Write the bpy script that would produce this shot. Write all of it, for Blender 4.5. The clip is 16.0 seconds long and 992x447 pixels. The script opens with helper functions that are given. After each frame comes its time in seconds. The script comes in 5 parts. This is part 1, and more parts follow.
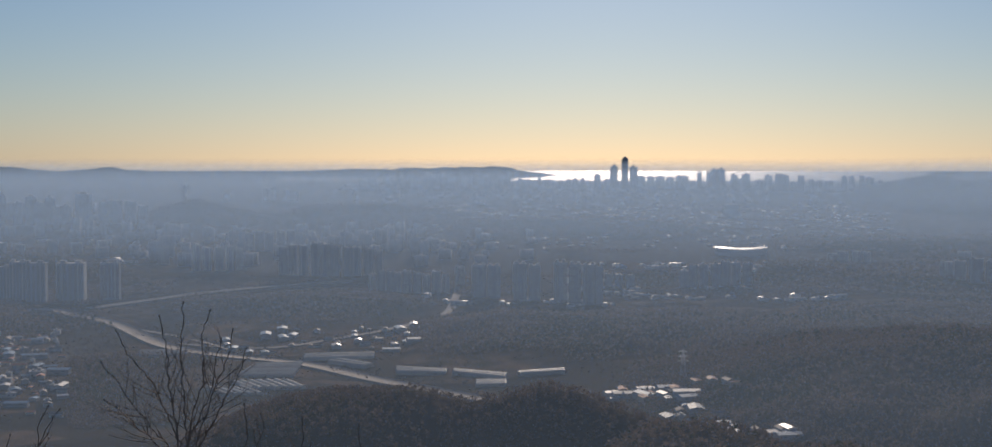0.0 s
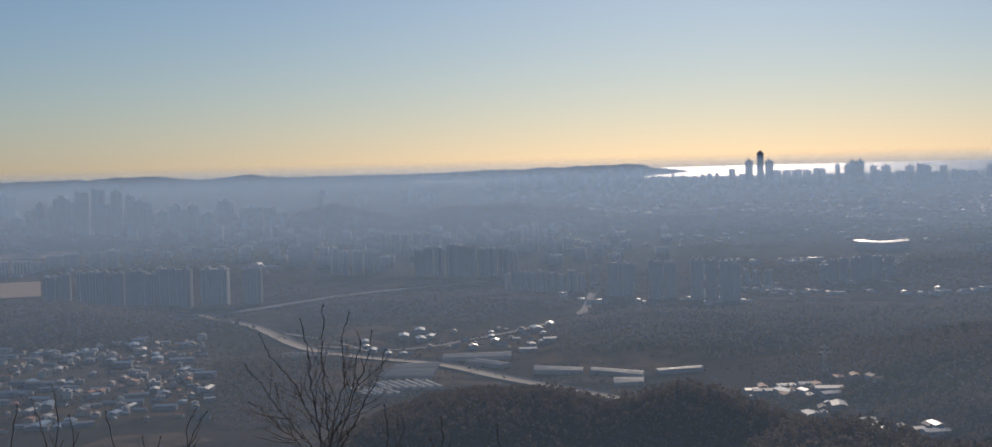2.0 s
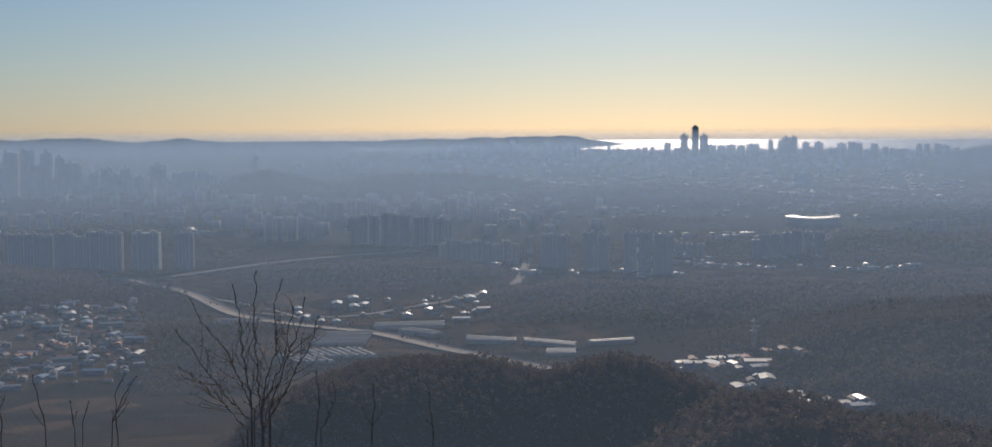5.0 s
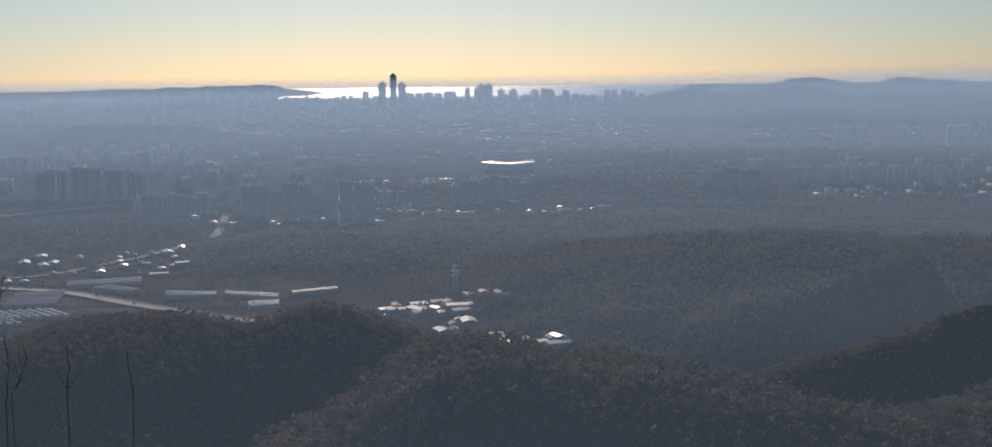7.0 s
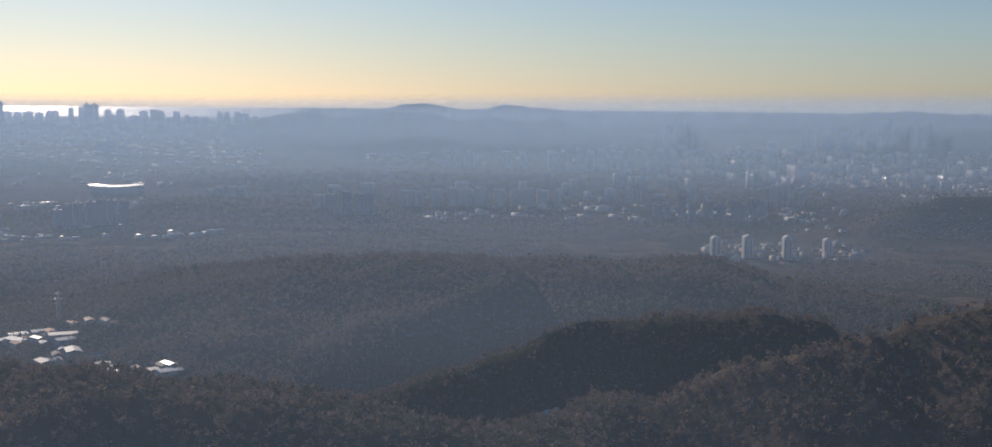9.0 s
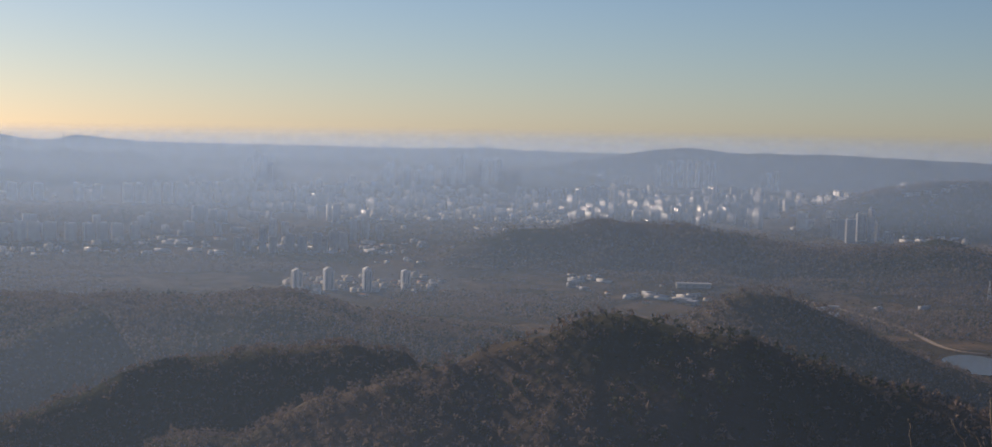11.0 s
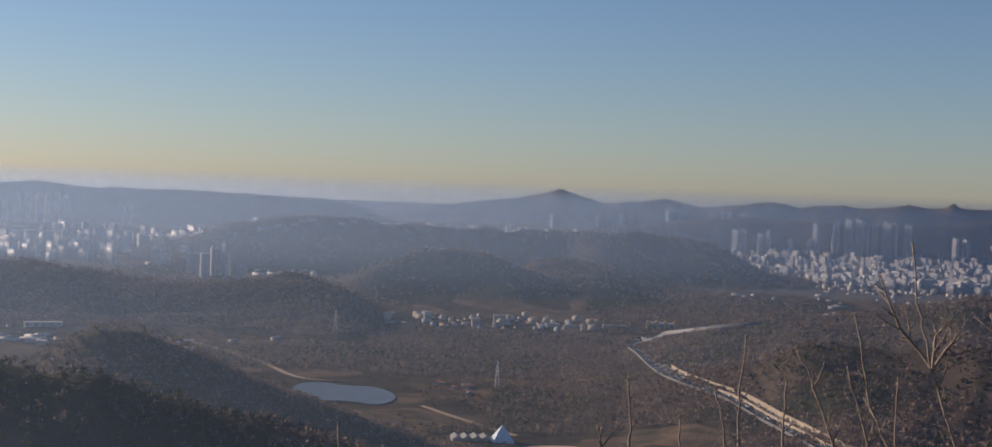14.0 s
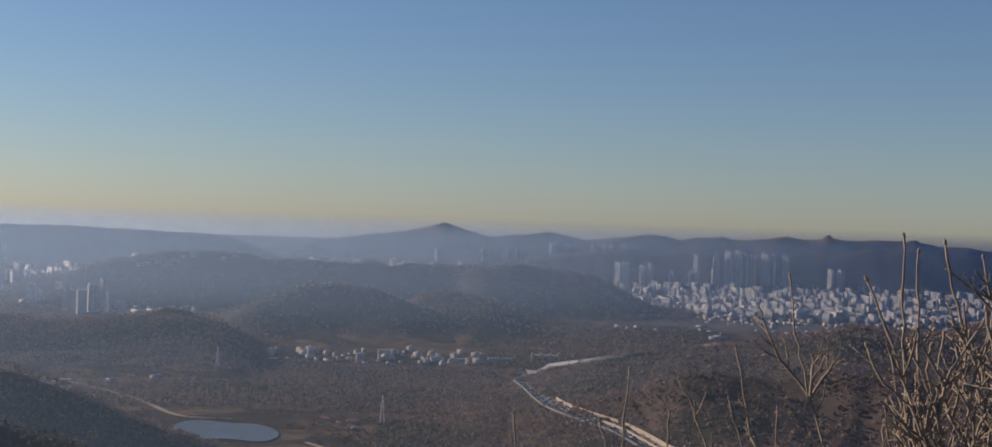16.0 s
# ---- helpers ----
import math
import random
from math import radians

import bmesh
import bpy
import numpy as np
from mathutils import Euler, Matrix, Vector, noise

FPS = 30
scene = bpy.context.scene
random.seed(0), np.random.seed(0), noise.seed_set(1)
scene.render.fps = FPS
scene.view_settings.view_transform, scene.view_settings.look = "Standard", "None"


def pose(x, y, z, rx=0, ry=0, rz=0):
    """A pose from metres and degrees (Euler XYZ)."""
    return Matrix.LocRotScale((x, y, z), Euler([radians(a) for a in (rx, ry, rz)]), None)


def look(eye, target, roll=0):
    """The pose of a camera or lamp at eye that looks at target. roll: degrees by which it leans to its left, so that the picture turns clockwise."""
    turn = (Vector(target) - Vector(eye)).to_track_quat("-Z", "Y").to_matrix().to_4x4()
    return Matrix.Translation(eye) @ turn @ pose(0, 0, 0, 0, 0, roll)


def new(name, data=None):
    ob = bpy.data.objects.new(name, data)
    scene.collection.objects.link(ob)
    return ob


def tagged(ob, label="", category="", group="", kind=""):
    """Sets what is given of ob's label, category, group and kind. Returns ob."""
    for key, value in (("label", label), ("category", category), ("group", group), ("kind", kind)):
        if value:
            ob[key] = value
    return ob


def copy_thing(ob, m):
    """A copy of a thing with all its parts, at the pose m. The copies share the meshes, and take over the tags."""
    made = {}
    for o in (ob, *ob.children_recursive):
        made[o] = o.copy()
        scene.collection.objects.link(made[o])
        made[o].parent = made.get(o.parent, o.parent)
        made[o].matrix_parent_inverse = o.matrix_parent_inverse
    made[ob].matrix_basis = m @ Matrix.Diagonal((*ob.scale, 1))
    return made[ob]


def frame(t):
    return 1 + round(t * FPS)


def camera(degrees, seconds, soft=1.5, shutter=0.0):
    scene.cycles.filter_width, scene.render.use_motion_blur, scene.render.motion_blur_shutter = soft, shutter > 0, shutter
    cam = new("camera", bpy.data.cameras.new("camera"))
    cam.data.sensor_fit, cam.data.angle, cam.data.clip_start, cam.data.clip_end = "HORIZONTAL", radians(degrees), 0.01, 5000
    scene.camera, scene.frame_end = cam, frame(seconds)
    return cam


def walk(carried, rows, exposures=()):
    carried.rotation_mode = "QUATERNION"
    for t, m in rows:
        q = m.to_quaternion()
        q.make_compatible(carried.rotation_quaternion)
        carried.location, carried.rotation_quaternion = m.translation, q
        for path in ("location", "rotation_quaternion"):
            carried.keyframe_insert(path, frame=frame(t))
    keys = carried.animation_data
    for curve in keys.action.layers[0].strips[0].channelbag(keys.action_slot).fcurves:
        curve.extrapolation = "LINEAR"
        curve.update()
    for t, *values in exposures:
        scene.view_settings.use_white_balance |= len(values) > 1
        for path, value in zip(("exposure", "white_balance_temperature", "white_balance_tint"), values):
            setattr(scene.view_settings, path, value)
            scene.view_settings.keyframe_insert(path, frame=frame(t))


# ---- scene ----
from collections import namedtuple

cam = camera(39.67, 16.0)
EYE = (0.03, 0.03, 280.0)
# seconds, tilt, lean and turn in degrees: the camera turns on a mountain top
PATH = [
    (0.0, 87.35, -0.00, 0.00),
    (0.5, 87.36, 0.19, -0.12),
    (1.0, 87.39, 0.49, -0.07),
    (1.5, 87.42, 0.84, 1.20),
    (2.0, 87.39, 1.51, 5.51),
    (2.5, 87.44, 1.67, 6.72),
    (3.0, 87.47, 1.74, 7.65),
    (3.2, 87.48, 1.75, 7.76),
    (5.5, 85.84, 0.67, 0.55),
    (6.0, 85.67, 1.55, -2.24),
    (6.5, 84.26, 1.29, -6.45),
    (7.0, 83.85, 0.66, -9.61),
    (7.5, 83.76, 0.66, -10.44),
    (8.0, 84.02, 0.32, -13.20),
    (8.2, 84.14, -0.00, -15.65),
    (8.5, 84.40, -0.18, -20.03),
    (8.7, 84.57, -0.37, -22.59),
    (10.8, 86.34, -1.17, -39.70),
    (11.0, 86.50, -1.50, -42.83),
    (11.5, 86.77, -2.22, -48.09),
    (12.0, 86.96, -2.73, -50.66),
    (12.5, 87.30, -2.97, -54.56),
    (13.0, 87.94, -3.18, -63.13),
    (13.5, 88.51, -2.80, -67.43),
    (14.0, 88.81, -2.23, -69.25),
    (14.5, 89.61, -2.31, -74.08),
    (15.0, 90.26, -2.31, -78.13),
    (15.5, 90.57, -2.16, -78.09),
    (16.0, 90.38, -1.93, -74.07),
]
# seconds, stops, kelvin, tint
EXPOSURE = [(0.0, -0.05, 5600, 15), (6.5, 0.07, 5500, 14), (8.5, 0.24, 5500, 15), (11.0, 0.42, 5950, 19), (12.5, 0.64, 6100, 20), (14.5, 0.62, 5800, 20), (16.0, 0.58, 5750, 18)]
walk(cam, [(t, pose(*EYE, a, b, c)) for t, a, b, c in PATH], EXPOSURE)

# ---- sky, sun ----
SUN_AZ, SUN_EL = 4.5, 22.0
world = bpy.data.worlds.new("world")
scene.world = world
world.use_nodes = True
wn = world.node_tree.nodes
sky = wn.new("ShaderNodeTexSky")
sky.sky_type = "NISHITA"
sky.sun_disc = False
sky.sun_elevation, sky.sun_rotation = radians(SUN_EL), radians(SUN_AZ)
sky.altitude, sky.air_density, sky.dust_density, sky.ozone_density = 300, 1.1, 0.36, 3.5
wn["Background"].inputs["Strength"].default_value = 0.047
world.node_tree.links.new(sky.outputs["Color"], wn["Background"].inputs["Color"])
sun = new("sun", bpy.data.lights.new("sun", "SUN"))
sun.data.energy, sun.data.angle, sun.data.color = 4.2, radians(0.6), (1.0, 0.77, 0.51)
_a, _e = radians(SUN_AZ), radians(SUN_EL)
SUN_WAY = Vector((math.sin(_a) * math.cos(_e), math.cos(_a) * math.cos(_e), math.sin(_e)))
sun.matrix_world = look((0, 0, 900), Vector((0, 0, 900)) - SUN_WAY)

# ---- plan: compass angle (degrees, clockwise), distance and height in metres ----
H = EYE[2]


def squeeze(r):
    """The far country is drawn in towards the summit, true to scale along each line of sight."""
    r = np.asarray(r, float)
    return np.where(r <= 2000, r, 2000 + 2900 * (r - 2000) / (np.maximum(r, 2000) - 2000 + 2900))


def place(az, r, z):
    s = float(squeeze(r)) / r
    a = radians(az)
    return Vector((r * s * math.sin(a), r * s * math.cos(a), H + (z - H) * s)), s


def place_all(az, r, z):
    s = squeeze(r) / r
    a = np.radians(az)
    return np.stack([r * s * np.sin(a), r * s * np.cos(a), H + (z - H) * s], -1)


# ---- materials ----
def material(name, base=(0.5, 0.5, 0.5), rough=0.8, metal=0.0, spots=(), bump=0.0, scale=1.0):
    """A surface with variation at two scales. spots: second colour and size in metres of the large patches."""
    m = bpy.data.materials.new(name)
    m.use_nodes = True
    n, l = m.node_tree.nodes, m.node_tree.links
    b = n["Principled BSDF"]
    b.inputs["Roughness"].default_value, b.inputs["Metallic"].default_value = rough, metal
    geo = n.new("ShaderNodeNewGeometry")
    fine, large = n.new("ShaderNodeTexNoise"), n.new("ShaderNodeTexNoise")
    fine.inputs["Scale"].default_value, fine.inputs["Detail"].default_value = 1.0 / scale, 5
    large.inputs["Scale"].default_value = 1.0 / (spots[1] if spots else scale * 9)
    for k in (fine, large):
        l.new(geo.outputs["Position"], k.inputs["Vector"])
    mix = n.new("ShaderNodeMix")
    mix.data_type = "RGBA"
    second = spots[0] if spots else tuple(c * 0.75 for c in base)
    mix.inputs["A"].default_value, mix.inputs["B"].default_value = (*base, 1), (*second, 1)
    add = n.new("ShaderNodeMath")
    add.operation = "MULTIPLY_ADD"
    l.new(fine.outputs["Fac"], add.inputs[0])
    add.inputs[1].default_value = 0.9
    sub = n.new("ShaderNodeMath")
    sub.operation = "MULTIPLY_ADD"
    l.new(large.outputs["Fac"], sub.inputs[0])
    sub.inputs[1].default_value, sub.inputs[2].default_value = 1.6, -0.75
    l.new(sub.outputs[0], add.inputs[2])
    add.use_clamp = True
    l.new(add.outputs[0], mix.inputs["Factor"])
    l.new(mix.outputs["Result"], b.inputs["Base Color"])
    if bump:
        bp = n.new("ShaderNodeBump")
        bp.inputs["Strength"].default_value, bp.inputs["Distance"].default_value = bump, scale
        l.new(fine.outputs["Fac"], bp.inputs["Height"])
        l.new(bp.outputs[0], b.inputs["Normal"])
    return m


def vary(m, amount=0.25):
    """Lets each object of this material differ a little in brightness."""
    n, l = m.node_tree.nodes, m.node_tree.links
    b = n["Principled BSDF"]
    source = b.inputs["Base Color"].links[0].from_socket
    info, hsv, mr = n.new("ShaderNodeObjectInfo"), n.new("ShaderNodeHueSaturation"), n.new("ShaderNodeMapRange")
    mr.inputs["To Min"].default_value, mr.inputs["To Max"].default_value = 1 - amount, 1 + amount
    isle, mix, fr = n.new("ShaderNodeNewGeometry"), n.new("ShaderNodeMath"), n.new("ShaderNodeMath")
    mix.operation, fr.operation = "ADD", "FRACT"
    l.new(info.outputs["Random"], mix.inputs[0])
    l.new(isle.outputs["Random Per Island"], mix.inputs[1])
    l.new(mix.outputs[0], fr.inputs[0])
    l.new(fr.outputs[0], mr.inputs["Value"])
    l.new(mr.outputs[0], hsv.inputs["Value"])
    l.new(source, hsv.inputs["Color"])
    l.new(hsv.outputs[0], b.inputs["Base Color"])
    return m


# name, distance of the crest, crest line as compass angle and elevation from the summit, degrees
RIDGES = [
    ("near_a", 950, [(-11.9, -11.22), (-10.6, -10.26), (-8.8, -9.59), (-6.7, -9.28), (-3.8, -9.42), (-1.2, -9.70), (0.4, -9.44), (2.0, -9.18), (3.6, -9.50), (5.2, -10.00), (7.3, -10.66), (9.1, -11.32)]),
    ("near_b", 620, [(-0.3, -15.05), (3.4, -13.53), (5.1, -12.33), (7.0, -11.34), (8.8, -11.19), (11.2, -11.60), (13.9, -12.12), (16.6, -12.62), (19.2, -12.87), (22.6, -13.17), (25.6, -13.71), (29.7, -14.42)]),
    ("ridge_c", 1500, [(8.1, -9.18), (9.4, -8.57), (11.8, -7.83), (14.1, -7.21), (16.5, -6.89), (19.4, -7.05), (22.3, -6.61), (24.7, -6.67), (27.6, -6.62), (31.0, -6.73), (34.0, -6.72), (36.0, -7.16), (37.5, -7.60), (31.8, -6.66), (33.9, -6.75), (36.0, -7.12), (38.2, -7.40), (41.9, -8.01)]),
    ("spur_c1", 1230, [(12.6, -11.60), (14.4, -10.95), (16.8, -10.20), (20.5, -8.98), (23.7, -8.04), (26.5, -7.01)]),
    ("spur_c2", 980, [(18.7, -12.58), (20.6, -11.83), (23.0, -11.07), (26.0, -10.10), (29.6, -9.25), (36.5, -8.40), (39.0, -8.66)]),
    ("near_d", 720, [(29.3, -12.73), (32.4, -12.26), (36.1, -10.40), (39.8, -9.10), (42.9, -8.03), (45.6, -7.17), (48.2, -6.97), (50.7, -7.04), (53.3, -7.43), (55.8, -8.23), (51.4, -7.25), (54.1, -7.78), (58.1, -8.74), (62.1, -9.56), (64.7, -10.28), (66.6, -10.99)]),
    ("cone", 1150, [(49.0, -7.48), (50.6, -6.89), (52.1, -6.04), (53.2, -5.62), (53.9, -5.50), (54.7, -5.57), (55.8, -5.91), (58.0, -6.78), (60.7, -8.05), (63.4, -8.95), (66.0, -9.85), (67.6, -10.59)]),
    ("hill_e", 3100, [(38.9, -5.62), (41.3, -4.43), (43.4, -3.72), (45.5, -3.35), (46.8, -3.05), (48.6, -3.23), (50.7, -3.21), (52.5, -3.59), (55.1, -4.00), (57.1, -4.48)]),
    ("hill_f", 3000, [(49.9, -4.35), (52.1, -4.04), (54.4, -4.10), (56.8, -4.00), (59.2, -3.85), (61.4, -3.69), (62.9, -4.06), (64.2, -4.85), (65.0, -5.61)]),
    ("summit", 3900, [(60.2, -4.44), (62.4, -3.77), (64.2, -3.04), (66.0, -2.52), (67.2, -2.29), (68.8, -2.28), (70.4, -2.83), (72.0, -3.45), (73.9, -4.14), (75.2, -4.61)]),
    ("ridge_g", 5000, [(56.2, -2.26), (56.9, -1.94), (58.1, -1.49), (60.3, -1.16), (62.6, -1.08), (64.6, -1.23), (66.7, -1.29), (68.8, -1.08), (69.8, -1.25), (71.4, -1.37), (73.0, -1.31), (75.1, -1.04), (76.7, -1.32), (78.3, -1.51), (79.6, -2.19), (80.7, -2.80)]),
    ("spur_g", 4400, [(69.9, -3.63), (70.9, -2.55), (72.0, -2.35), (73.6, -2.71), (75.2, -3.17), (76.5, -3.64)]),
    ("slope_h", 2300, [(74.8, -6.46), (76.1, -5.75), (77.9, -5.15), (80.0, -4.74), (82.5, -4.35), (85.1, -3.95), (88.8, -3.49), (91.3, -3.40), (94.0, -2.78), (97.0, -2.30)]),
    ("left_hill", 2500, [(-29.1, -5.33), (-26.8, -5.49), (-24.6, -5.25), (-22.9, -5.17), (-20.7, -5.60), (-18.4, -6.15), (-16.9, -6.95), (-15.9, -8.04)]),
    ("wood_i", 2550, [(-14.1, -6.07), (-12.6, -5.65), (-10.1, -5.54), (-7.5, -5.50), (-4.9, -5.61), (-2.5, -5.88), (-1.2, -6.39)]),
    ("wood_j", 2150, [(-4.9, -7.67), (-3.8, -7.03), (-2.2, -6.46), (0.4, -6.23), (4.4, -6.32), (8.3, -6.45), (12.1, -6.37), (15.9, -6.22), (19.9, -6.13)]),
    ("wood_k", 2450, [(5.7, -7.32), (7.8, -6.97), (9.9, -7.18), (12.6, -6.09), (15.2, -5.89), (19.1, -5.70), (23.0, -5.93), (26.7, -6.04), (29.5, -6.30)]),
    ("hill_l", 3500, [(-21.1, -4.29), (-20.3, -3.82), (-19.6, -3.64), (-17.8, -3.75), (-16.8, -4.18), (-14.7, -4.32), (-12.6, -4.61), (-10.0, -5.15)]),
    ("hill_m", 6500, [(-16.0, -2.70), (-14.9, -2.35), (-13.6, -1.87), (-12.3, -1.62), (-11.0, -1.93), (-9.4, -2.27), (-7.3, -1.83), (-4.6, -1.81), (-2.0, -2.09), (-0.5, -2.52)]),
    ("wood_n", 5400, [(-2.2, -2.89), (-1.2, -2.52), (1.7, -2.44), (5.7, -2.48), (7.8, -2.60), (9.1, -2.93)]),
    ("wood_o", 3300, [(9.4, -5.01), (11.3, -4.37), (13.9, -4.31), (16.6, -4.53), (19.1, -4.92), (21.2, -5.43)]),
    ("wood_p", 4600, [(12.6, -3.20), (15.2, -3.09), (19.1, -2.98), (22.9, -2.93), (27.8, -3.09), (32.4, -3.30)]),
    ("mount_a", 8500, [(14.4, -1.97), (16.3, -1.58), (17.8, -1.45), (19.4, -1.05), (20.5, -0.73), (22.7, -0.49), (24.1, -0.93), (25.3, -0.69), (26.7, -0.99), (28.1, -0.80), (29.3, -1.26), (30.8, -1.46), (32.6, -1.49), (33.9, -1.86)]),
    ("mount_b", 10000, [(14.2, -1.32), (15.2, -0.98), (16.5, -0.74), (17.6, -0.58), (18.9, -0.74), (20.2, -0.65), (21.8, -0.78)]),
    ("far_west", 15000, [(19.9, -0.68), (21.0, -0.44), (22.5, -0.20), (24.6, -0.53), (25.9, -0.22), (28.3, -0.44), (30.8, -0.61), (35.8, -0.56), (39.8, -0.51), (40.6, -0.45), (42.2, -0.33), (45.9, -0.49)]),
    ("far_d", 12000, [(44.9, -1.05), (46.7, -0.68), (48.0, -0.52), (49.3, -0.25), (50.7, -0.10), (52.4, -0.29), (54.9, -0.30), (58.7, -0.32), (62.7, -0.45)]),
    ("mid_q", 8000, [(42.2, -1.33), (43.8, -1.10), (45.4, -1.11), (46.4, -1.35)]),
    ("far_n", 16000, [(60.3, -1.16), (64.1, -0.73), (67.7, -0.38), (70.3, -0.02), (71.3, 0.18), (71.9, 0.34), (72.4, 0.20), (73.7, -0.12), (75.3, -0.05), (76.3, 0.15), (77.7, -0.17), (79.8, 0.05), (80.7, 0.27), (81.8, 0.00), (84.9, 0.1), (87.4, 0.19), (88.9, 0.17), (90.5, 0.2), (93.9, -0.04), (99.2, -0.02)]),
    ("mid_r", 8000, [(73.8, -1.25), (75.6, -0.88), (77.2, -0.69), (80.0, -0.49), (81.9, -0.49), (84.4, -0.70), (86.5, -0.58), (88.7, -0.18), (90.4, -0.18), (92.3, -0.35), (93.9, -0.23), (97.0, 0.00)]),
    ("far_s", 25000, [(-29.8, -0.40), (-27.5, -0.38), (-23.9, -0.35), (-19.5, -0.27), (-17.7, -0.43), (-15.6, -0.31), (-13.5, -0.51), (-11.4, -0.44), (-8.3, -0.46), (-5.7, -0.38), (-3.6, -0.36), (-2.0, -0.31), (-0.2, -0.26), (1.1, -0.40), (2.7, -0.60)]),
]
# ---- the land ----
def lattice(ix, iy, seed):
    v = np.sin(ix * 127.1 + iy * 311.7 + seed * 74.7) * 43758.5453
    return v - np.floor(v)


def value_noise(x, y, seed=0):
    ix, iy = np.floor(x), np.floor(y)
    fx, fy = x - ix, y - iy
    fx, fy = fx * fx * (3 - 2 * fx), fy * fy * (3 - 2 * fy)
    a, b = lattice(ix, iy, seed), lattice(ix + 1, iy, seed)
    c, d = lattice(ix, iy + 1, seed), lattice(ix + 1, iy + 1, seed)
    return (a + (b - a) * fx) * (1 - fy) + (c + (d - c) * fx) * fy - 0.5


def fbm(x, y, octaves=4, seed=0):
    out, amp = 0.0, 1.0
    for k in range(octaves):
        out = out + amp * value_noise(x, y, seed + k)
        x, y, amp = x * 2.03 + 17.1, y * 2.03 - 9.3, amp * 0.5
    return out


# how gently a ridge falls towards the summit and away from it, as a share of its distance
FALL = {"near_a": (0.30, 0.28), "near_b": (0.30, 0.35), "ridge_c": (0.24, 0.25), "near_d": (0.36, 0.30), "cone": (0.20, 0.25),
        "spur_c1": (0.09, 0.11), "spur_c2": (0.10, 0.13), "slope_h": (0.36, 0.15), "mid_r": (0.045, 0.1), "ridge_g": (0.065, 0.1), "summit": (0.075, 0.1), "hill_e": (0.09, 0.09), "left_hill": (0.10, 0.12), "wood_j": (0.14, 0.1)}


# built-up areas: compass angles, distances
TOWNS = [(-40, -8, 7000, 20000), (-30, -14, 4600, 7000), (-14, 3, 3300, 6000), (-28, -15, 1700, 2350), (3, 34, 3700, 9000), (28, 60, 4600, 12000),
         (74, 110, 4300, 13000), (-9, 14, 6000, 14000), (34, 42, 2300, 3000), (60, 75, 5600, 14000)]
# woods and clearings on the level ground: compass angles, distances
WOODLAND = [(64, 76.5, 2080, 2850), (66.5, 81, 1560, 2080), (57, 64.5, 2130, 2480), (73, 83, 2850, 4200), (-13, -8, 1600, 1690), (-17.6, -11.5, 1450, 2060), (38, 48, 2100, 2500), (52, 61, 1650, 2000)]
OPEN_LAND = [(60.5, 66, 1780, 2060), (69, 79, 1430, 1620), (66, 69.5, 1640, 2050), (-30, -22, 3200, 3750), (-30, -22, 4650, 5150), (-13, 3, 1600, 1880), (64.5, 74, 2850, 3170)]


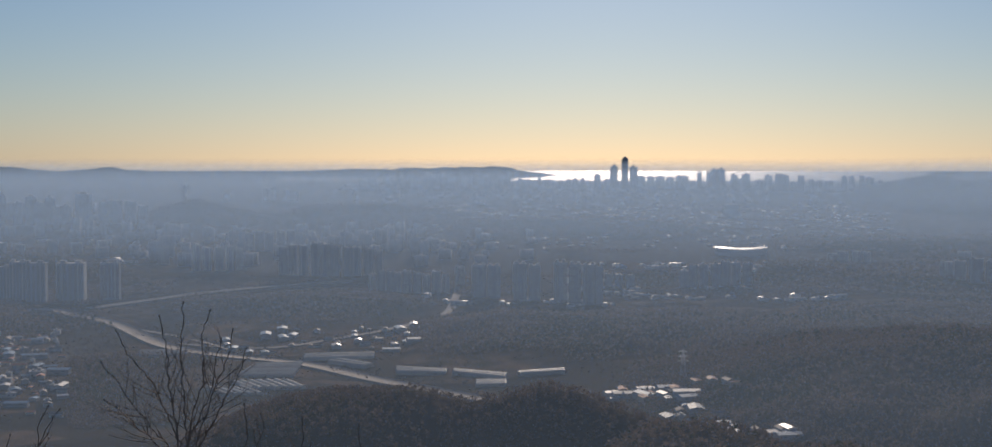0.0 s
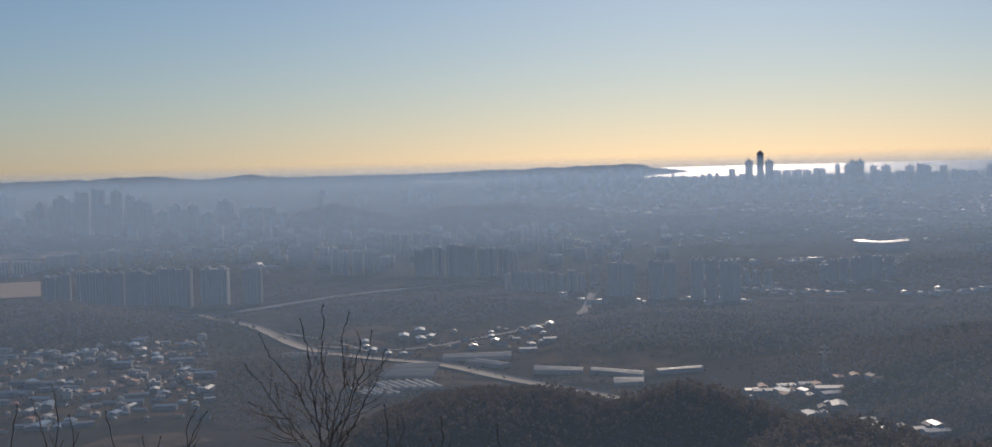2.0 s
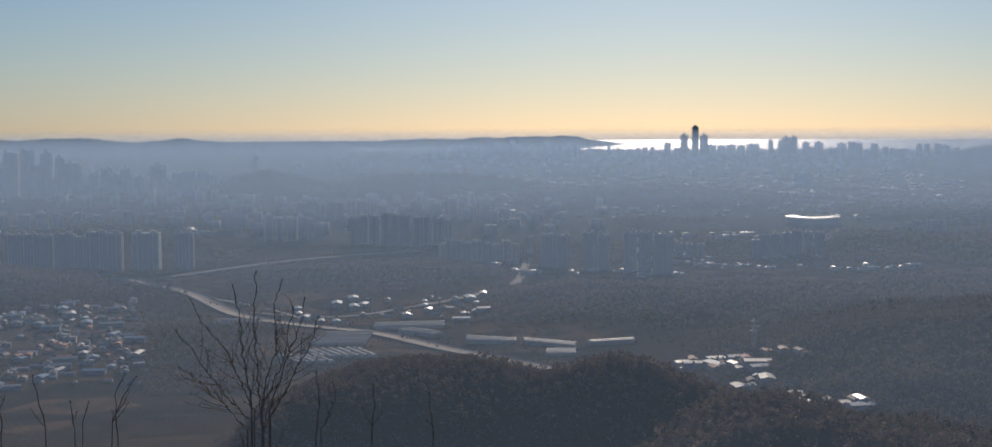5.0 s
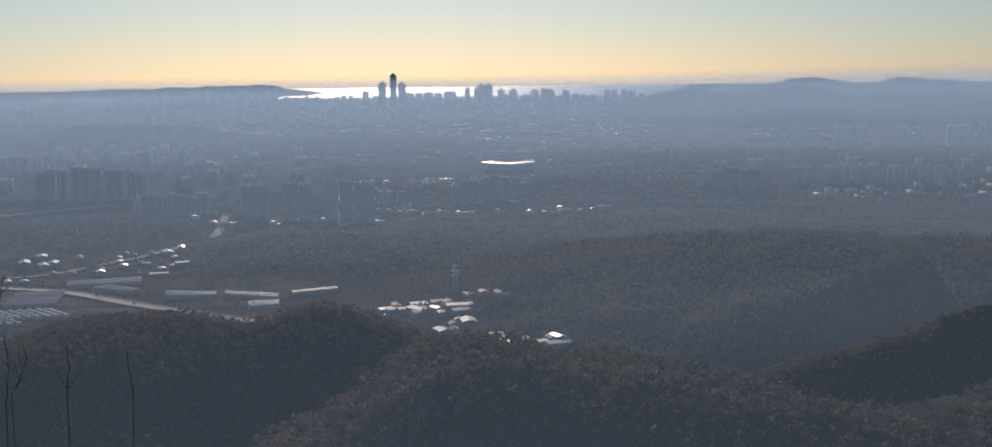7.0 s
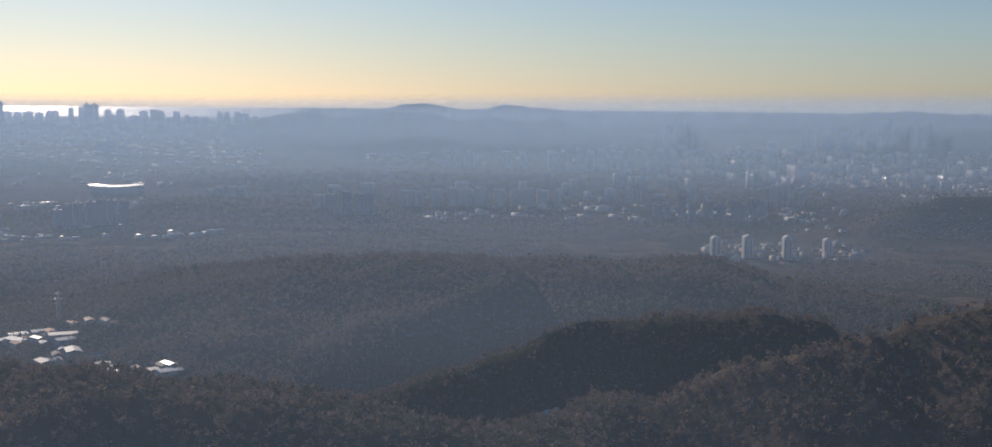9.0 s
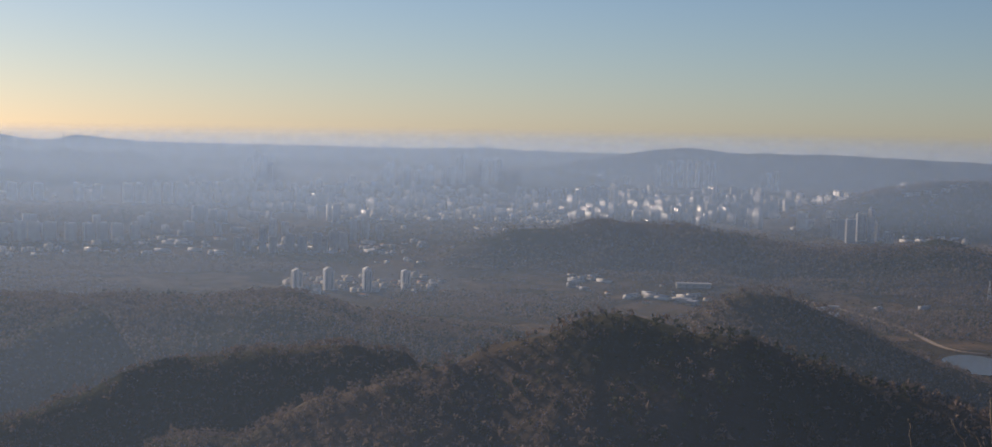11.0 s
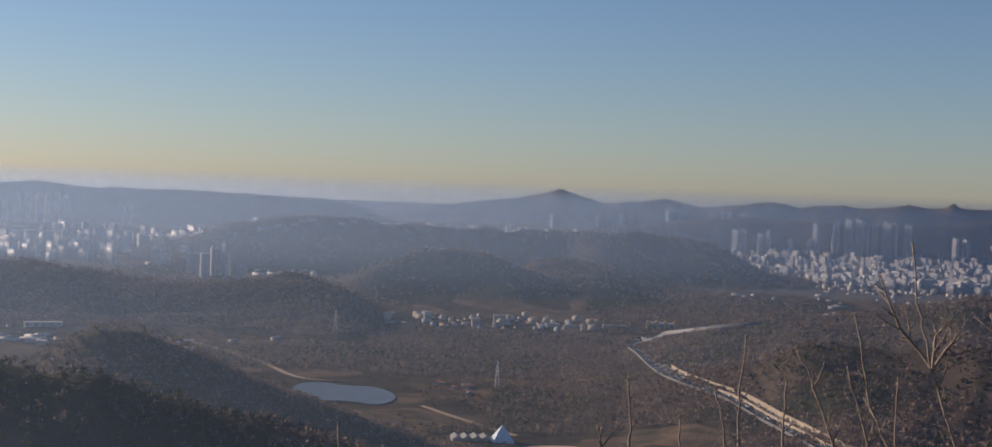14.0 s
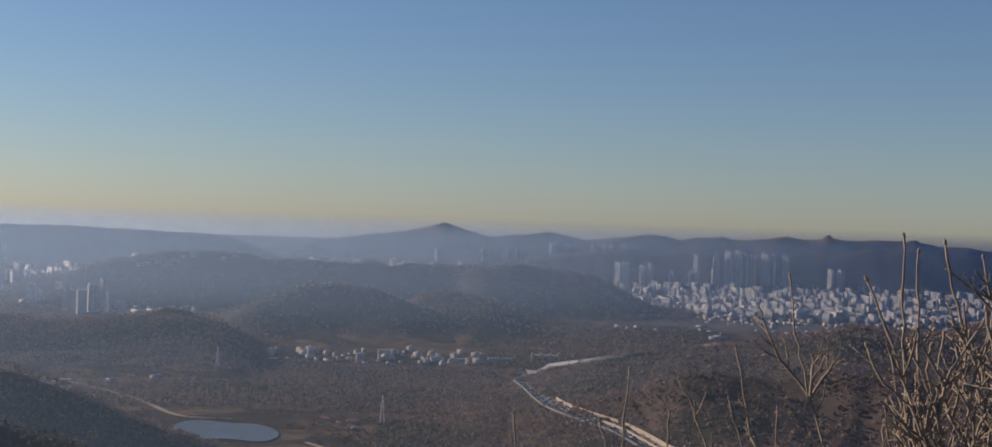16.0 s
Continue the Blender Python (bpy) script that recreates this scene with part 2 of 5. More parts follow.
def land(az, r):
    """Height of the ground and how wooded it is (0 to 1)."""
    az, r = np.broadcast_arrays(np.asarray(az, float), np.asarray(r, float))
    shape = az.shape
    az, r = az.ravel(), r.ravel()
    x, y = r * np.sin(np.radians(az)), r * np.cos(np.radians(az))
    z = np.zeros(az.shape)
    wood = np.zeros(az.shape)
    for name, rc, line in RIDGES:
        line = sorted(line)
        la, le = np.array([p[0] for p in line]), np.array([p[1] for p in line])
        crest_z = H + rc * np.tan(np.radians(le)) - (6.0 if rc < 5200 else 0.0)
        span = 4.5 if rc < 1600 else 3.0
        f, b = FALL.get(name, (0.11, 0.12))
        k = np.nonzero((az > la[0] - span) & (az < la[-1] + span) & (r > rc * (0.95 - 2.6 * f)) & (r < rc * (1.05 + 2.6 * b)))[0]
        if not len(k):
            continue
        ka, kr = az[k], r[k]
        crest = np.interp(ka, la, crest_z)
        wig = np.clip(rc, 0, 5000) * 0.03 * fbm(ka * 0.35 + rc, ka * 0 + 3.3, 2, 5)
        crest = crest + np.clip(rc, 500, 8000) * 0.0005 * fbm(ka * 2 + rc, ka * 0, 3, 9)
        edge = np.clip((ka - la[0]) / span + 1, 0, 1) * np.clip((la[-1] - ka) / span + 1, 0, 1)
        edge = edge * edge * (3 - 2 * edge)
        d = (kr - rc - wig) / (rc * np.where(kr < rc + wig, f, b))
        body = np.exp(-np.abs(d) ** 1.7 * 1.2)
        gully = fbm(ka * rc * 0.01745 / 240 + 31, d * 0.8 + rc, 3, 23)
        rough = 1 + (0.45 * fbm(x[k] / 230, y[k] / 230, 4, 21) + 0.9 * gully) * np.clip(np.abs(d) * 1.5, 0, 1)
        h = np.maximum(crest, 4) * edge * body * rough
        z[k] = np.maximum(z[k], h) + 0.06 * np.minimum(z[k], h)
        if rc < 9000:
            wood[k] = np.maximum(wood[k], np.clip((h - 6) / 10, 0, 1))
    rise = np.clip(1 - r / 1500, 0, 1)
    z = np.maximum(z, 70 * rise)
    summit = 278.2 - 0.9 * np.clip(r - 2.0, 0, 40) - 0.42 * np.clip(r - 42, 0, None)
    z = np.maximum(z, np.maximum(summit, 0))
    z = z + fbm(x / 60, y / 60, 3, 40) * np.clip((r - 60) / 400, 0, 1) * (1 + 7 * wood)
    wood = np.maximum(wood, rise > 0.25)
    patch = fbm(x / 420, y / 420, 4, 63) + 0.3 * fbm(x / 1500, y / 1500, 2, 64)
    built = np.zeros(az.shape, bool)
    for a0, a1, r0, r1 in TOWNS:
        built |= (az > a0) & (az < a1) & (r > r0) & (r < r1)
    wood = np.maximum(wood, np.clip((patch - np.where(built, 0.3, 0.09)) / 0.06, 0, 1) * (r > 2250) * (r < 9000))
    for a0, a1, r0, r1 in WOODLAND:
        k = np.clip((az - a0) / 0.6, 0, 1) * np.clip((a1 - az) / 0.6, 0, 1) * np.clip((r - r0) / 60, 0, 1) * np.clip((r1 - r) / 80, 0, 1)
        wood = np.maximum(wood, np.clip((k - 0.4 * (fbm(x / 90, y / 90, 2, 65) + 0.4)) * 3, 0, 1))
    for a0, a1, r0, r1 in OPEN_LAND:
        k = np.clip((az - a0) / 0.3, 0, 1) * np.clip((a1 - az) / 0.3, 0, 1) * np.clip((r - r0) / 20, 0, 1) * np.clip((r1 - r) / 20, 0, 1)
        wood = wood * (1 - k)
    return z.reshape(shape), wood.reshape(shape)


def seen(az, r, climb=0.0):
    """Where the line of sight that would meet the level plain at r meets the ground."""
    rs = np.linspace(max(350, r * 0.72), r * 1.02, 200)
    z = land(np.full(200, float(az)), rs)[0] + climb
    over = np.nonzero(z >= H - H * rs / r)[0]
    return float(rs[over[0]]) if len(over) else float(r)


def ground_mesh():
    azs = np.concatenate([np.arange(-180, -34, 2.0), np.arange(-34, 102, 0.155), np.arange(102, 181, 2.0)])
    azs[-1] = 180.0
    rs = np.concatenate([np.linspace(0.01, 40, 24), np.geomspace(44, 9000, 285), np.geomspace(9300, 36000, 44)])
    A, R_ = np.meshgrid(azs, rs)
    z, wood = land(A, R_)
    sea = np.clip((A + 9) / 0.5, 0, 1) * np.clip((17 - A) / 0.5, 0, 1) * np.clip((R_ - 18700) / 300, 0, 1) * np.clip((np.where(A > 0.8, 36500, 23600) - R_) / 100, 0, 1)
    bay = np.clip((A + 40) / 2, 0, 1) * np.clip((-24.6 - A) / 0.4, 0, 1) * np.clip((R_ - 7300) / 150, 0, 1) * np.clip((10800 - R_) / 150, 0, 1)
    z = z - 25 * np.maximum(sea, bay)
    co = place_all(A, R_, z).reshape(-1, 3)
    nr, na = A.shape
    i = np.arange(nr - 1)[:, None] * na + np.arange(na - 1)[None, :]
    quads = np.stack([i, i + na, i + na + 1, i + 1], -1).reshape(-1, 4)
    return co, quads, A.reshape(-1), R_.reshape(-1), wood.reshape(-1)


def quick_mesh(name, co, faces):
    """A mesh of quads or triangles out of arrays."""
    me = bpy.data.meshes.new(name)
    k = faces.shape[1]
    me.vertices.add(len(co))
    me.vertices.foreach_set("co", np.ascontiguousarray(co, dtype=np.float32).ravel())
    me.loops.add(faces.size)
    me.loops.foreach_set("vertex_index", np.ascontiguousarray(faces, dtype=np.int32).ravel())
    me.polygons.add(len(faces))
    me.polygons.foreach_set("loop_start", np.arange(0, faces.size, k, dtype=np.int32))
    me.update(calc_edges=True)
    return me


def ground_material():
    m = bpy.data.materials.new("ground")
    m.use_nodes = True
    n, l = m.node_tree.nodes, m.node_tree.links
    b = n["Principled BSDF"]
    b.inputs["Roughness"].default_value, b.inputs["Specular IOR Level"].default_value = 1.0, 0.0
    geo, at = n.new("ShaderNodeNewGeometry"), n.new("ShaderNodeAttribute")
    at.attribute_name = "cover"
    sep = n.new("ShaderNodeSeparateColor")
    l.new(at.outputs["Color"], sep.inputs[0])

    def tex(scale, detail=4, kind="ShaderNodeTexNoise"):
        t = n.new(kind)
        t.inputs["Scale"].default_value = scale
        if kind == "ShaderNodeTexNoise":
            t.inputs["Detail"].default_value = detail
        l.new(geo.outputs["Position"], t.inputs["Vector"])
        return t

    def mix(fac, a, c):
        x = n.new("ShaderNodeMix")
        x.data_type = "RGBA"
        for key, v in (("Factor", fac), ("A", a), ("B", c)):
            if isinstance(v, tuple):
                x.inputs[key].default_value = (*v, 1)
            else:
                l.new(v, x.inputs[key])
        return x.outputs["Result"]

    def ramp(v, lo, hi):
        x = n.new("ShaderNodeMapRange")
        x.inputs["From Min"].default_value, x.inputs["From Max"].default_value = lo, hi
        l.new(v, x.inputs["Value"])
        return x.outputs[0]

    big, mid, fine = tex(0.004), tex(0.03), tex(0.22, 3)
    fields = tex(0.011, kind="ShaderNodeTexVoronoi")
    field_c = mix(ramp(fields.outputs["Color"], 0.35, 0.6), (0.04, 0.033, 0.026), (0.12, 0.085, 0.058))
    field_c = mix(ramp(mid.outputs["Fac"], 0.4, 0.65), field_c, (0.055, 0.05, 0.036))
    leafless = mix(ramp(mid.outputs["Fac"], 0.35, 0.65), (0.06, 0.048, 0.04), (0.09, 0.072, 0.058))
    pine = mix(ramp(fine.outputs["Fac"], 0.3, 0.7), (0.03, 0.033, 0.022), (0.045, 0.047, 0.03))
    wood_c = mix(ramp(big.outputs["Fac"], 0.42, 0.58), leafless, pine)
    town_c = mix(ramp(fine.outputs["Fac"], 0.35, 0.65), (0.06, 0.06, 0.06), (0.14, 0.13, 0.12))
    c = mix(sep.outputs[1], field_c, town_c)
    c = mix(sep.outputs[0], c, wood_c)
    l.new(c, b.inputs["Base Color"])
    bp = n.new("ShaderNodeBump")
    bp.inputs["Strength"].default_value, bp.inputs["Distance"].default_value = 0.5, 3.0
    l.new(fine.outputs["Fac"], bp.inputs["Height"])
    l.new(bp.outputs[0], b.inputs["Normal"])
    return m


co, quads, gA, gR, gW = ground_mesh()
me = quick_mesh("ground", co, quads)
cover = me.color_attributes.new("cover", "FLOAT_COLOR", "POINT")
town = np.zeros(len(gA))
for a0, a1, r0, r1 in TOWNS:
    k = np.clip((gA - a0) / 1.5, 0, 1) * np.clip((a1 - gA) / 1.5, 0, 1) * np.clip((gR - r0) / 200, 0, 1) * np.clip((r1 - gR) / 300, 0, 1)
    town = np.maximum(town, k)
cv = np.zeros((len(gA), 4), np.float32)
cv[:, 0], cv[:, 1], cv[:, 3] = gW, town * (1 - gW), 1
cover.data.foreach_set("color", cv.ravel())
me.polygons.foreach_set("use_smooth", np.ones(len(quads), bool))
ground = new("ground", me)
me.materials.append(ground_material())
tagged(ground, "wooded winter hills and brown valley plain", "ground", kind="structure")
del co, quads

# ---- haze: imitated by thin tinted see-through sheets, one behind the other ----
# blue given to the sheets to imitate haze over the far land
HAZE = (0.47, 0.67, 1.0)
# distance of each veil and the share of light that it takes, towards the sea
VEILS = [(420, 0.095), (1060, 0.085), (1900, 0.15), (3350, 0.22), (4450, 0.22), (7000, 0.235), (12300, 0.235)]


def haze_material(name, dense, z_low, z_full, radius, inland, thin_from, thin_to):
    """A see-through blue sheet that imitates haze: denser towards the sea than inland, and set to reach a little higher
    before the eastern hills.
    """
    m = bpy.data.materials.new(name)
    m.use_nodes = True
    n, l = m.node_tree.nodes, m.node_tree.links
    n.remove(n["Principled BSDF"])

    def span(value, a, b, c, d, soft=False):
        k = n.new("ShaderNodeMapRange")
        if soft:
            k.interpolation_type = "SMOOTHSTEP"
        for key, v in (("From Min", a), ("From Max", b), ("To Min", c), ("To Max", d)):
            k.inputs[key].default_value = v
        l.new(value, k.inputs["Value"])
        return k.outputs[0]

    def calc(op, a, b):
        k = n.new("ShaderNodeMath")
        k.operation = op
        for i, v in enumerate((a, b)):
            if isinstance(v, (int, float)):
                k.inputs[i].default_value = v
            else:
                l.new(v, k.inputs[i])
        return k.outputs[0]

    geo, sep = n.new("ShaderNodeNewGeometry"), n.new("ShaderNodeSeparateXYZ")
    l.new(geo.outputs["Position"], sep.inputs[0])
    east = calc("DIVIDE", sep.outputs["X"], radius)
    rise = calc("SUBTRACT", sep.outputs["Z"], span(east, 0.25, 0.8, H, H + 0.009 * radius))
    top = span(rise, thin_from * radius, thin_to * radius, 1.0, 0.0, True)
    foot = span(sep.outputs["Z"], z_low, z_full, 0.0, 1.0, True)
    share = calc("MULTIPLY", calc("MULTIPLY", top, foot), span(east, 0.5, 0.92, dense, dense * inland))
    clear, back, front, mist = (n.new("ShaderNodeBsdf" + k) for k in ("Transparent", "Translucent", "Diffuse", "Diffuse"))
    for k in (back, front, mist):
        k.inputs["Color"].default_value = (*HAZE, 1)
    # normal held upright, so the sun brightens the sheet alike at every compass angle
    up = n.new("ShaderNodeCombineXYZ")
    up.inputs[2].default_value = 1.0
    l.new(up.outputs[0], mist.inputs["Normal"])

    def blend(fac, a, b):
        k = n.new("ShaderNodeMixShader")
        if isinstance(fac, float):
            k.inputs[0].default_value = fac
        else:
            l.new(fac, k.inputs[0])
        l.new(a.outputs[0], k.inputs[1])
        l.new(b.outputs[0], k.inputs[2])
        return k

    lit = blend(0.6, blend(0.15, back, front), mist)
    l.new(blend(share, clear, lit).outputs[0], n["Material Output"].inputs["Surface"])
    return m


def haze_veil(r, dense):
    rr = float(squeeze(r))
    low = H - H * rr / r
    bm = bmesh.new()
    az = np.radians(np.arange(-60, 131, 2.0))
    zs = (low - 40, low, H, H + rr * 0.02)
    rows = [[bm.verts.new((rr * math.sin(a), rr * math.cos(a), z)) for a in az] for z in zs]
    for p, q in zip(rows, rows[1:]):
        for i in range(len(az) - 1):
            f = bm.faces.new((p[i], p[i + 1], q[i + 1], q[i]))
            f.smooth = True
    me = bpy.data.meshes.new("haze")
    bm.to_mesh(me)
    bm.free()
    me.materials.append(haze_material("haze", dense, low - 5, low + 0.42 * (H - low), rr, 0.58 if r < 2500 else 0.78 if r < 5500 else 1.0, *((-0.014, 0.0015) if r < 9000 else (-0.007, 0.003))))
    tagged(new("haze", me), "thin see-through pale blue sheet standing in for winter haze", "haze", kind="stuff")


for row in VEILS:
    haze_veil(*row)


# ---- woods: many small bare crowns and pine clumps ----
def crowns(n, az0, az1, r0, r1, tris, seed, pine, grow=1.0):
    """Loose tufts of twigs or needles over the wooded ground."""
    rng = np.random.default_rng(seed)
    az, r = rng.uniform(az0, az1, n), np.sqrt(rng.uniform(r0 ** 2, r1 ** 2, n))
    z, wood = land(az, r)
    x, y = r * np.sin(np.radians(az)), r * np.cos(np.radians(az))
    stand = fbm(x / 260, y / 260, 3, 77) + 0.25 * rng.uniform(-1, 1, n)
    keep = (wood > 0.45) & ((stand > 0.22) if pine else (stand <= 0.3))
    az, r, z = az[keep], r[keep], z[keep]
    n = len(az)
    tall = rng.uniform(4.5, 9.0, n) * grow
    wide = tall * rng.uniform(0.36, 0.55, n)
    g = rng.normal(size=(n, tris, 3))
    g /= np.linalg.norm(g, axis=2, keepdims=True)
    g *= rng.uniform(0.35, 1.0, (n, tris, 1))
    mid = g * np.stack([wide, wide, tall * 0.42], -1)[:, None, :]
    mid[:, :, 2] += tall[:, None] * 0.55
    if pine:
        k = 1 - 0.35 * np.clip(mid[:, :, 2] / tall[:, None], 0, 1)
        mid[:, :, :2] *= k[..., None]
    off = rng.normal(size=(n, tris, 3, 3)) * (0.27 if pine else 0.25) * {15: 1.2, 9: 1.6, 7: 1.8, 5: 2.1}[tris] * wide[:, None, None, None]
    base = np.stack([r * np.sin(np.radians(az)), r * np.cos(np.radians(az)), z], -1)
    p = base[:, None, None, :] + mid[:, :, None, :] + off
    s = (squeeze(r) / r)[:, None, None, None]
    p[..., 2] -= H
    p *= s
    p[..., 2] += H
    return p.reshape(-1, 3)


def forest(name, sets, mat, label):
    co = np.concatenate(sets)
    me = quick_mesh(name, co, np.arange(len(co)).reshape(-1, 3))
    me.materials.append(mat)
    return tagged(new(name, me), label, "woods", kind="stuff")


def leafage(name, a, b, big, rough=0.9):
    """Colour that changes from tuft to tuft and from stand to stand."""
    m = material(name, a, rough, spots=(b, big), scale=3.0)
    n, l = m.node_tree.nodes, m.node_tree.links
    bs = n["Principled BSDF"]
    source = bs.inputs["Base Color"].links[0].from_socket
    geo, mr, hsv = n.new("ShaderNodeNewGeometry"), n.new("ShaderNodeMapRange"), n.new("ShaderNodeHueSaturation")
    mr.inputs["To Min"].default_value, mr.inputs["To Max"].default_value = 0.88, 1.14
    l.new(geo.outputs["Random Per Island"], mr.inputs["Value"])
    l.new(mr.outputs[0], hsv.inputs["Value"])
    l.new(source, hsv.inputs["Color"])
    l.new(hsv.outputs[0], bs.inputs["Base Color"])
    bs.inputs["Specular IOR Level"].default_value = 0.05
    thin, both = n.new("ShaderNodeBsdfTranslucent"), n.new("ShaderNodeMixShader")
    l.new(hsv.outputs[0], thin.inputs["Color"])
    both.inputs[0].default_value = 0.18
    l.new(bs.outputs[0], both.inputs[1])
    l.new(thin.outputs[0], both.inputs[2])
    l.new(both.outputs[0], n["Material Output"].inputs["Surface"])
    return m


WOODS_AZ = (-30, 98)
forest("bare_woods", [crowns(9000, 2, 98, 70, 330, 9, 7, False, 0.45), crowns(125000, *WOODS_AZ, 330, 1500, 9, 1, False, 0.62), crowns(150000, *WOODS_AZ, 1500, 3000, 7, 2, False, 0.8), crowns(90000, *WOODS_AZ, 3000, 6500, 5, 3, False, 1.15)],
       leafage("bare_twigs", (0.215, 0.16, 0.125), (0.15, 0.117, 0.095), 120), "bare grey-brown winter trees covering the hills")
forest("pine_woods", [crowns(60000, *WOODS_AZ, 330, 1500, 9, 4, True, 0.6), crowns(40000, *WOODS_AZ, 1500, 3000, 7, 5, True), crowns(30000, *WOODS_AZ, 3000, 6000, 5, 6, True, 1.15)],
       leafage("pine_needles", (0.06, 0.066, 0.036), (0.045, 0.052, 0.03), 90), "dark green pines among the bare trees")


def scrub(n, az0, az1, r0, r1, seed):
    """Low tufts of dry grass and bushes on the open ground."""
    rng = np.random.default_rng(seed)
    az, r = rng.uniform(az0, az1, n), np.sqrt(rng.uniform(r0 ** 2, r1 ** 2, n))
    z, wood = land(az, r)
    x, y = r * np.sin(np.radians(az)), r * np.cos(np.radians(az))
    keep = (wood < 0.5) & (fbm(x / 55, y / 55, 3, 88) > 0.02) & ~((az > 60.8) & (az < 65.6) & (r < 2000)) & ~((az > 70) & (r < 1600))
    az, r, z = az[keep], r[keep], z[keep]
    n = len(az)
    base = np.stack([r * np.sin(np.radians(az)), r * np.cos(np.radians(az)), z], -1)
    size = rng.uniform(0.8, 3.2, n) ** 1.2
    p = base[:, None, None, :] + rng.normal(size=(n, 4, 1, 3)) * size[:, None, None, None] * 0.4 + rng.normal(size=(n, 4, 3, 3)) * size[:, None, None, None] * 0.45
    p[..., 2] = base[:, None, None, 2] + np.abs(p[..., 2] - base[:, None, None, 2])
    s = (squeeze(r) / r)[:, None, None, None]
    p[..., 2] -= H
    p *= s
    p[..., 2] += H
    return p.reshape(-1, 3)


forest("scrub", [scrub(36000, 50, 84, 1450, 3100, 31), scrub(36000, -30, 14, 1550, 3300, 32), scrub(20000, 14, 56, 2200, 4200, 33)],
       leafage("dry_scrub", (0.095, 0.068, 0.044), (0.05, 0.042, 0.032), 60), "dry brown bushes and grass on the valley floor")

# ---- sea, bay and pond ----
def water_material(name, base, rough, wave):
    m = bpy.data.materials.new(name)
    m.use_nodes = True
    n, l = m.node_tree.nodes, m.node_tree.links
    b = n["Principled BSDF"]
    b.inputs["Base Color"].default_value, b.inputs["Roughness"].default_value, b.inputs["IOR"].default_value = (*base, 1), rough, 1.33
    geo, tx, bp = n.new("ShaderNodeNewGeometry"), n.new("ShaderNodeTexNoise"), n.new("ShaderNodeBump")
    tx.inputs["Scale"].default_value, tx.inputs["Detail"].default_value = wave, 4
    l.new(geo.outputs["Position"], tx.inputs["Vector"])
    bp.inputs["Strength"].default_value, bp.inputs["Distance"].default_value = 0.25, 1.0
    l.new(tx.outputs["Fac"], bp.inputs["Height"])
    l.new(bp.outputs[0], b.inputs["Normal"])
    return m


def water_sheet(name, az0, az1, r0, r1, z, mat, label, shore=0.0):
    """A level sheet of water; shore: how far its outline wanders, as a share of its length."""
    az, t = np.meshgrid(np.linspace(az0, az1, 60), np.linspace(0, 1, 24))
    u = (az - az0) / (az1 - az0)
    near, far = r0, r1
    if shore:
        swell = np.sqrt(np.clip(1 - (2 * u - 1) ** 2, 0, 1)) * (1 + shore * np.sin(u * 9) * 0.5)
        mid = (r0 + r1) / 2 + (r1 - r0) * 0.35 * (0.5 - u)
        near, far = mid - (r1 - r0) / 2 * swell, mid + (r1 - r0) / 2 * swell
    r = near + (far - near) * t
    co = place_all(az, r, np.full(r.shape, z)).reshape(-1, 3)
    i = np.arange(23)[:, None] * 60 + np.arange(59)[None, :]
    me = quick_mesh(name, co, np.stack([i, i + 60, i + 61, i + 1], -1).reshape(-1, 4))
    me.materials.append(mat)
    return tagged(new(name, me), label, "water", kind="structure")


SEA = water_material("sea_water", (0.05, 0.06, 0.07), 0.48, 0.05)
water_sheet("sea", -9.5, 17.5, 18800, 34500, 1.0, SEA, "open sea glittering in the low sun")
water_sheet("bay", -40, -24.6, 7350, 10700, 1.0, SEA, "pale tidal bay behind the harbour town")
POND = water_material("pond_water", (0.06, 0.065, 0.06), 0.16, 0.5)
# ---- apartment towers: compass angle, distance, width and height of the top over the plain ----
NEAR_FLATS = [(-23.6, 3090, 31, 59), (-23.1, 3072, 25, 65), (-22.3, 2960, 32, 74), (-21.7, 2926, 32, 77), (-21.1, 2896, 31, 75), (-20.4, 2877, 34, 79), (-19.8, 2861, 31, 74), (-19.2, 2833, 31, 85), (-18.6, 2829, 44, 82), (-17.2, 2822, 51, 81), (-15.7, 2853, 36, 78)]
DARK_FLATS = [(-0.7, 2764, 25, 72), (-0.1, 2764, 25, 70), (1.0, 2739, 25, 76), (1.6, 2740, 22, 73), (2.7, 2693, 24, 83), (3.3, 2671, 22, 81), (3.9, 2661, 22, 81), (4.3, 2650, 14, 78)]
ROW_FLATS = [(-5.1, 2892, 17, 42), (-4.8, 2874, 17, 50), (-4.4, 2869, 17, 49), (-4.1, 2865, 17, 46), (-3.7, 2846, 17, 52), (-3.3, 2842, 16, 48), (-2.9, 2838, 15, 44), (-2.5, 2846, 17, 51), (-2.1, 2869, 15, 43), (-1.5, 3049, 19, 44), (-0.8, 2967, 19, 54)]
MID_FLATS = [(-12.3, 3506, 20, 71), (-11.9, 3494, 20, 64), (-11.4, 3483, 20, 65), (-11.0, 3490, 20, 67), (-10.6, 3499, 19, 61), (-8.8, 3377, 20, 71), (-8.4, 3369, 20, 77), (-8.0, 3359, 20, 74), (-7.5, 3350, 20, 82), (-7.1, 3341, 21, 80), (-6.7, 3314, 21, 79), (-6.2, 3324, 21, 72), (-5.8, 3333, 21, 72), (-5.3, 3343, 21, 69), (-4.9, 3372, 18, 62)]
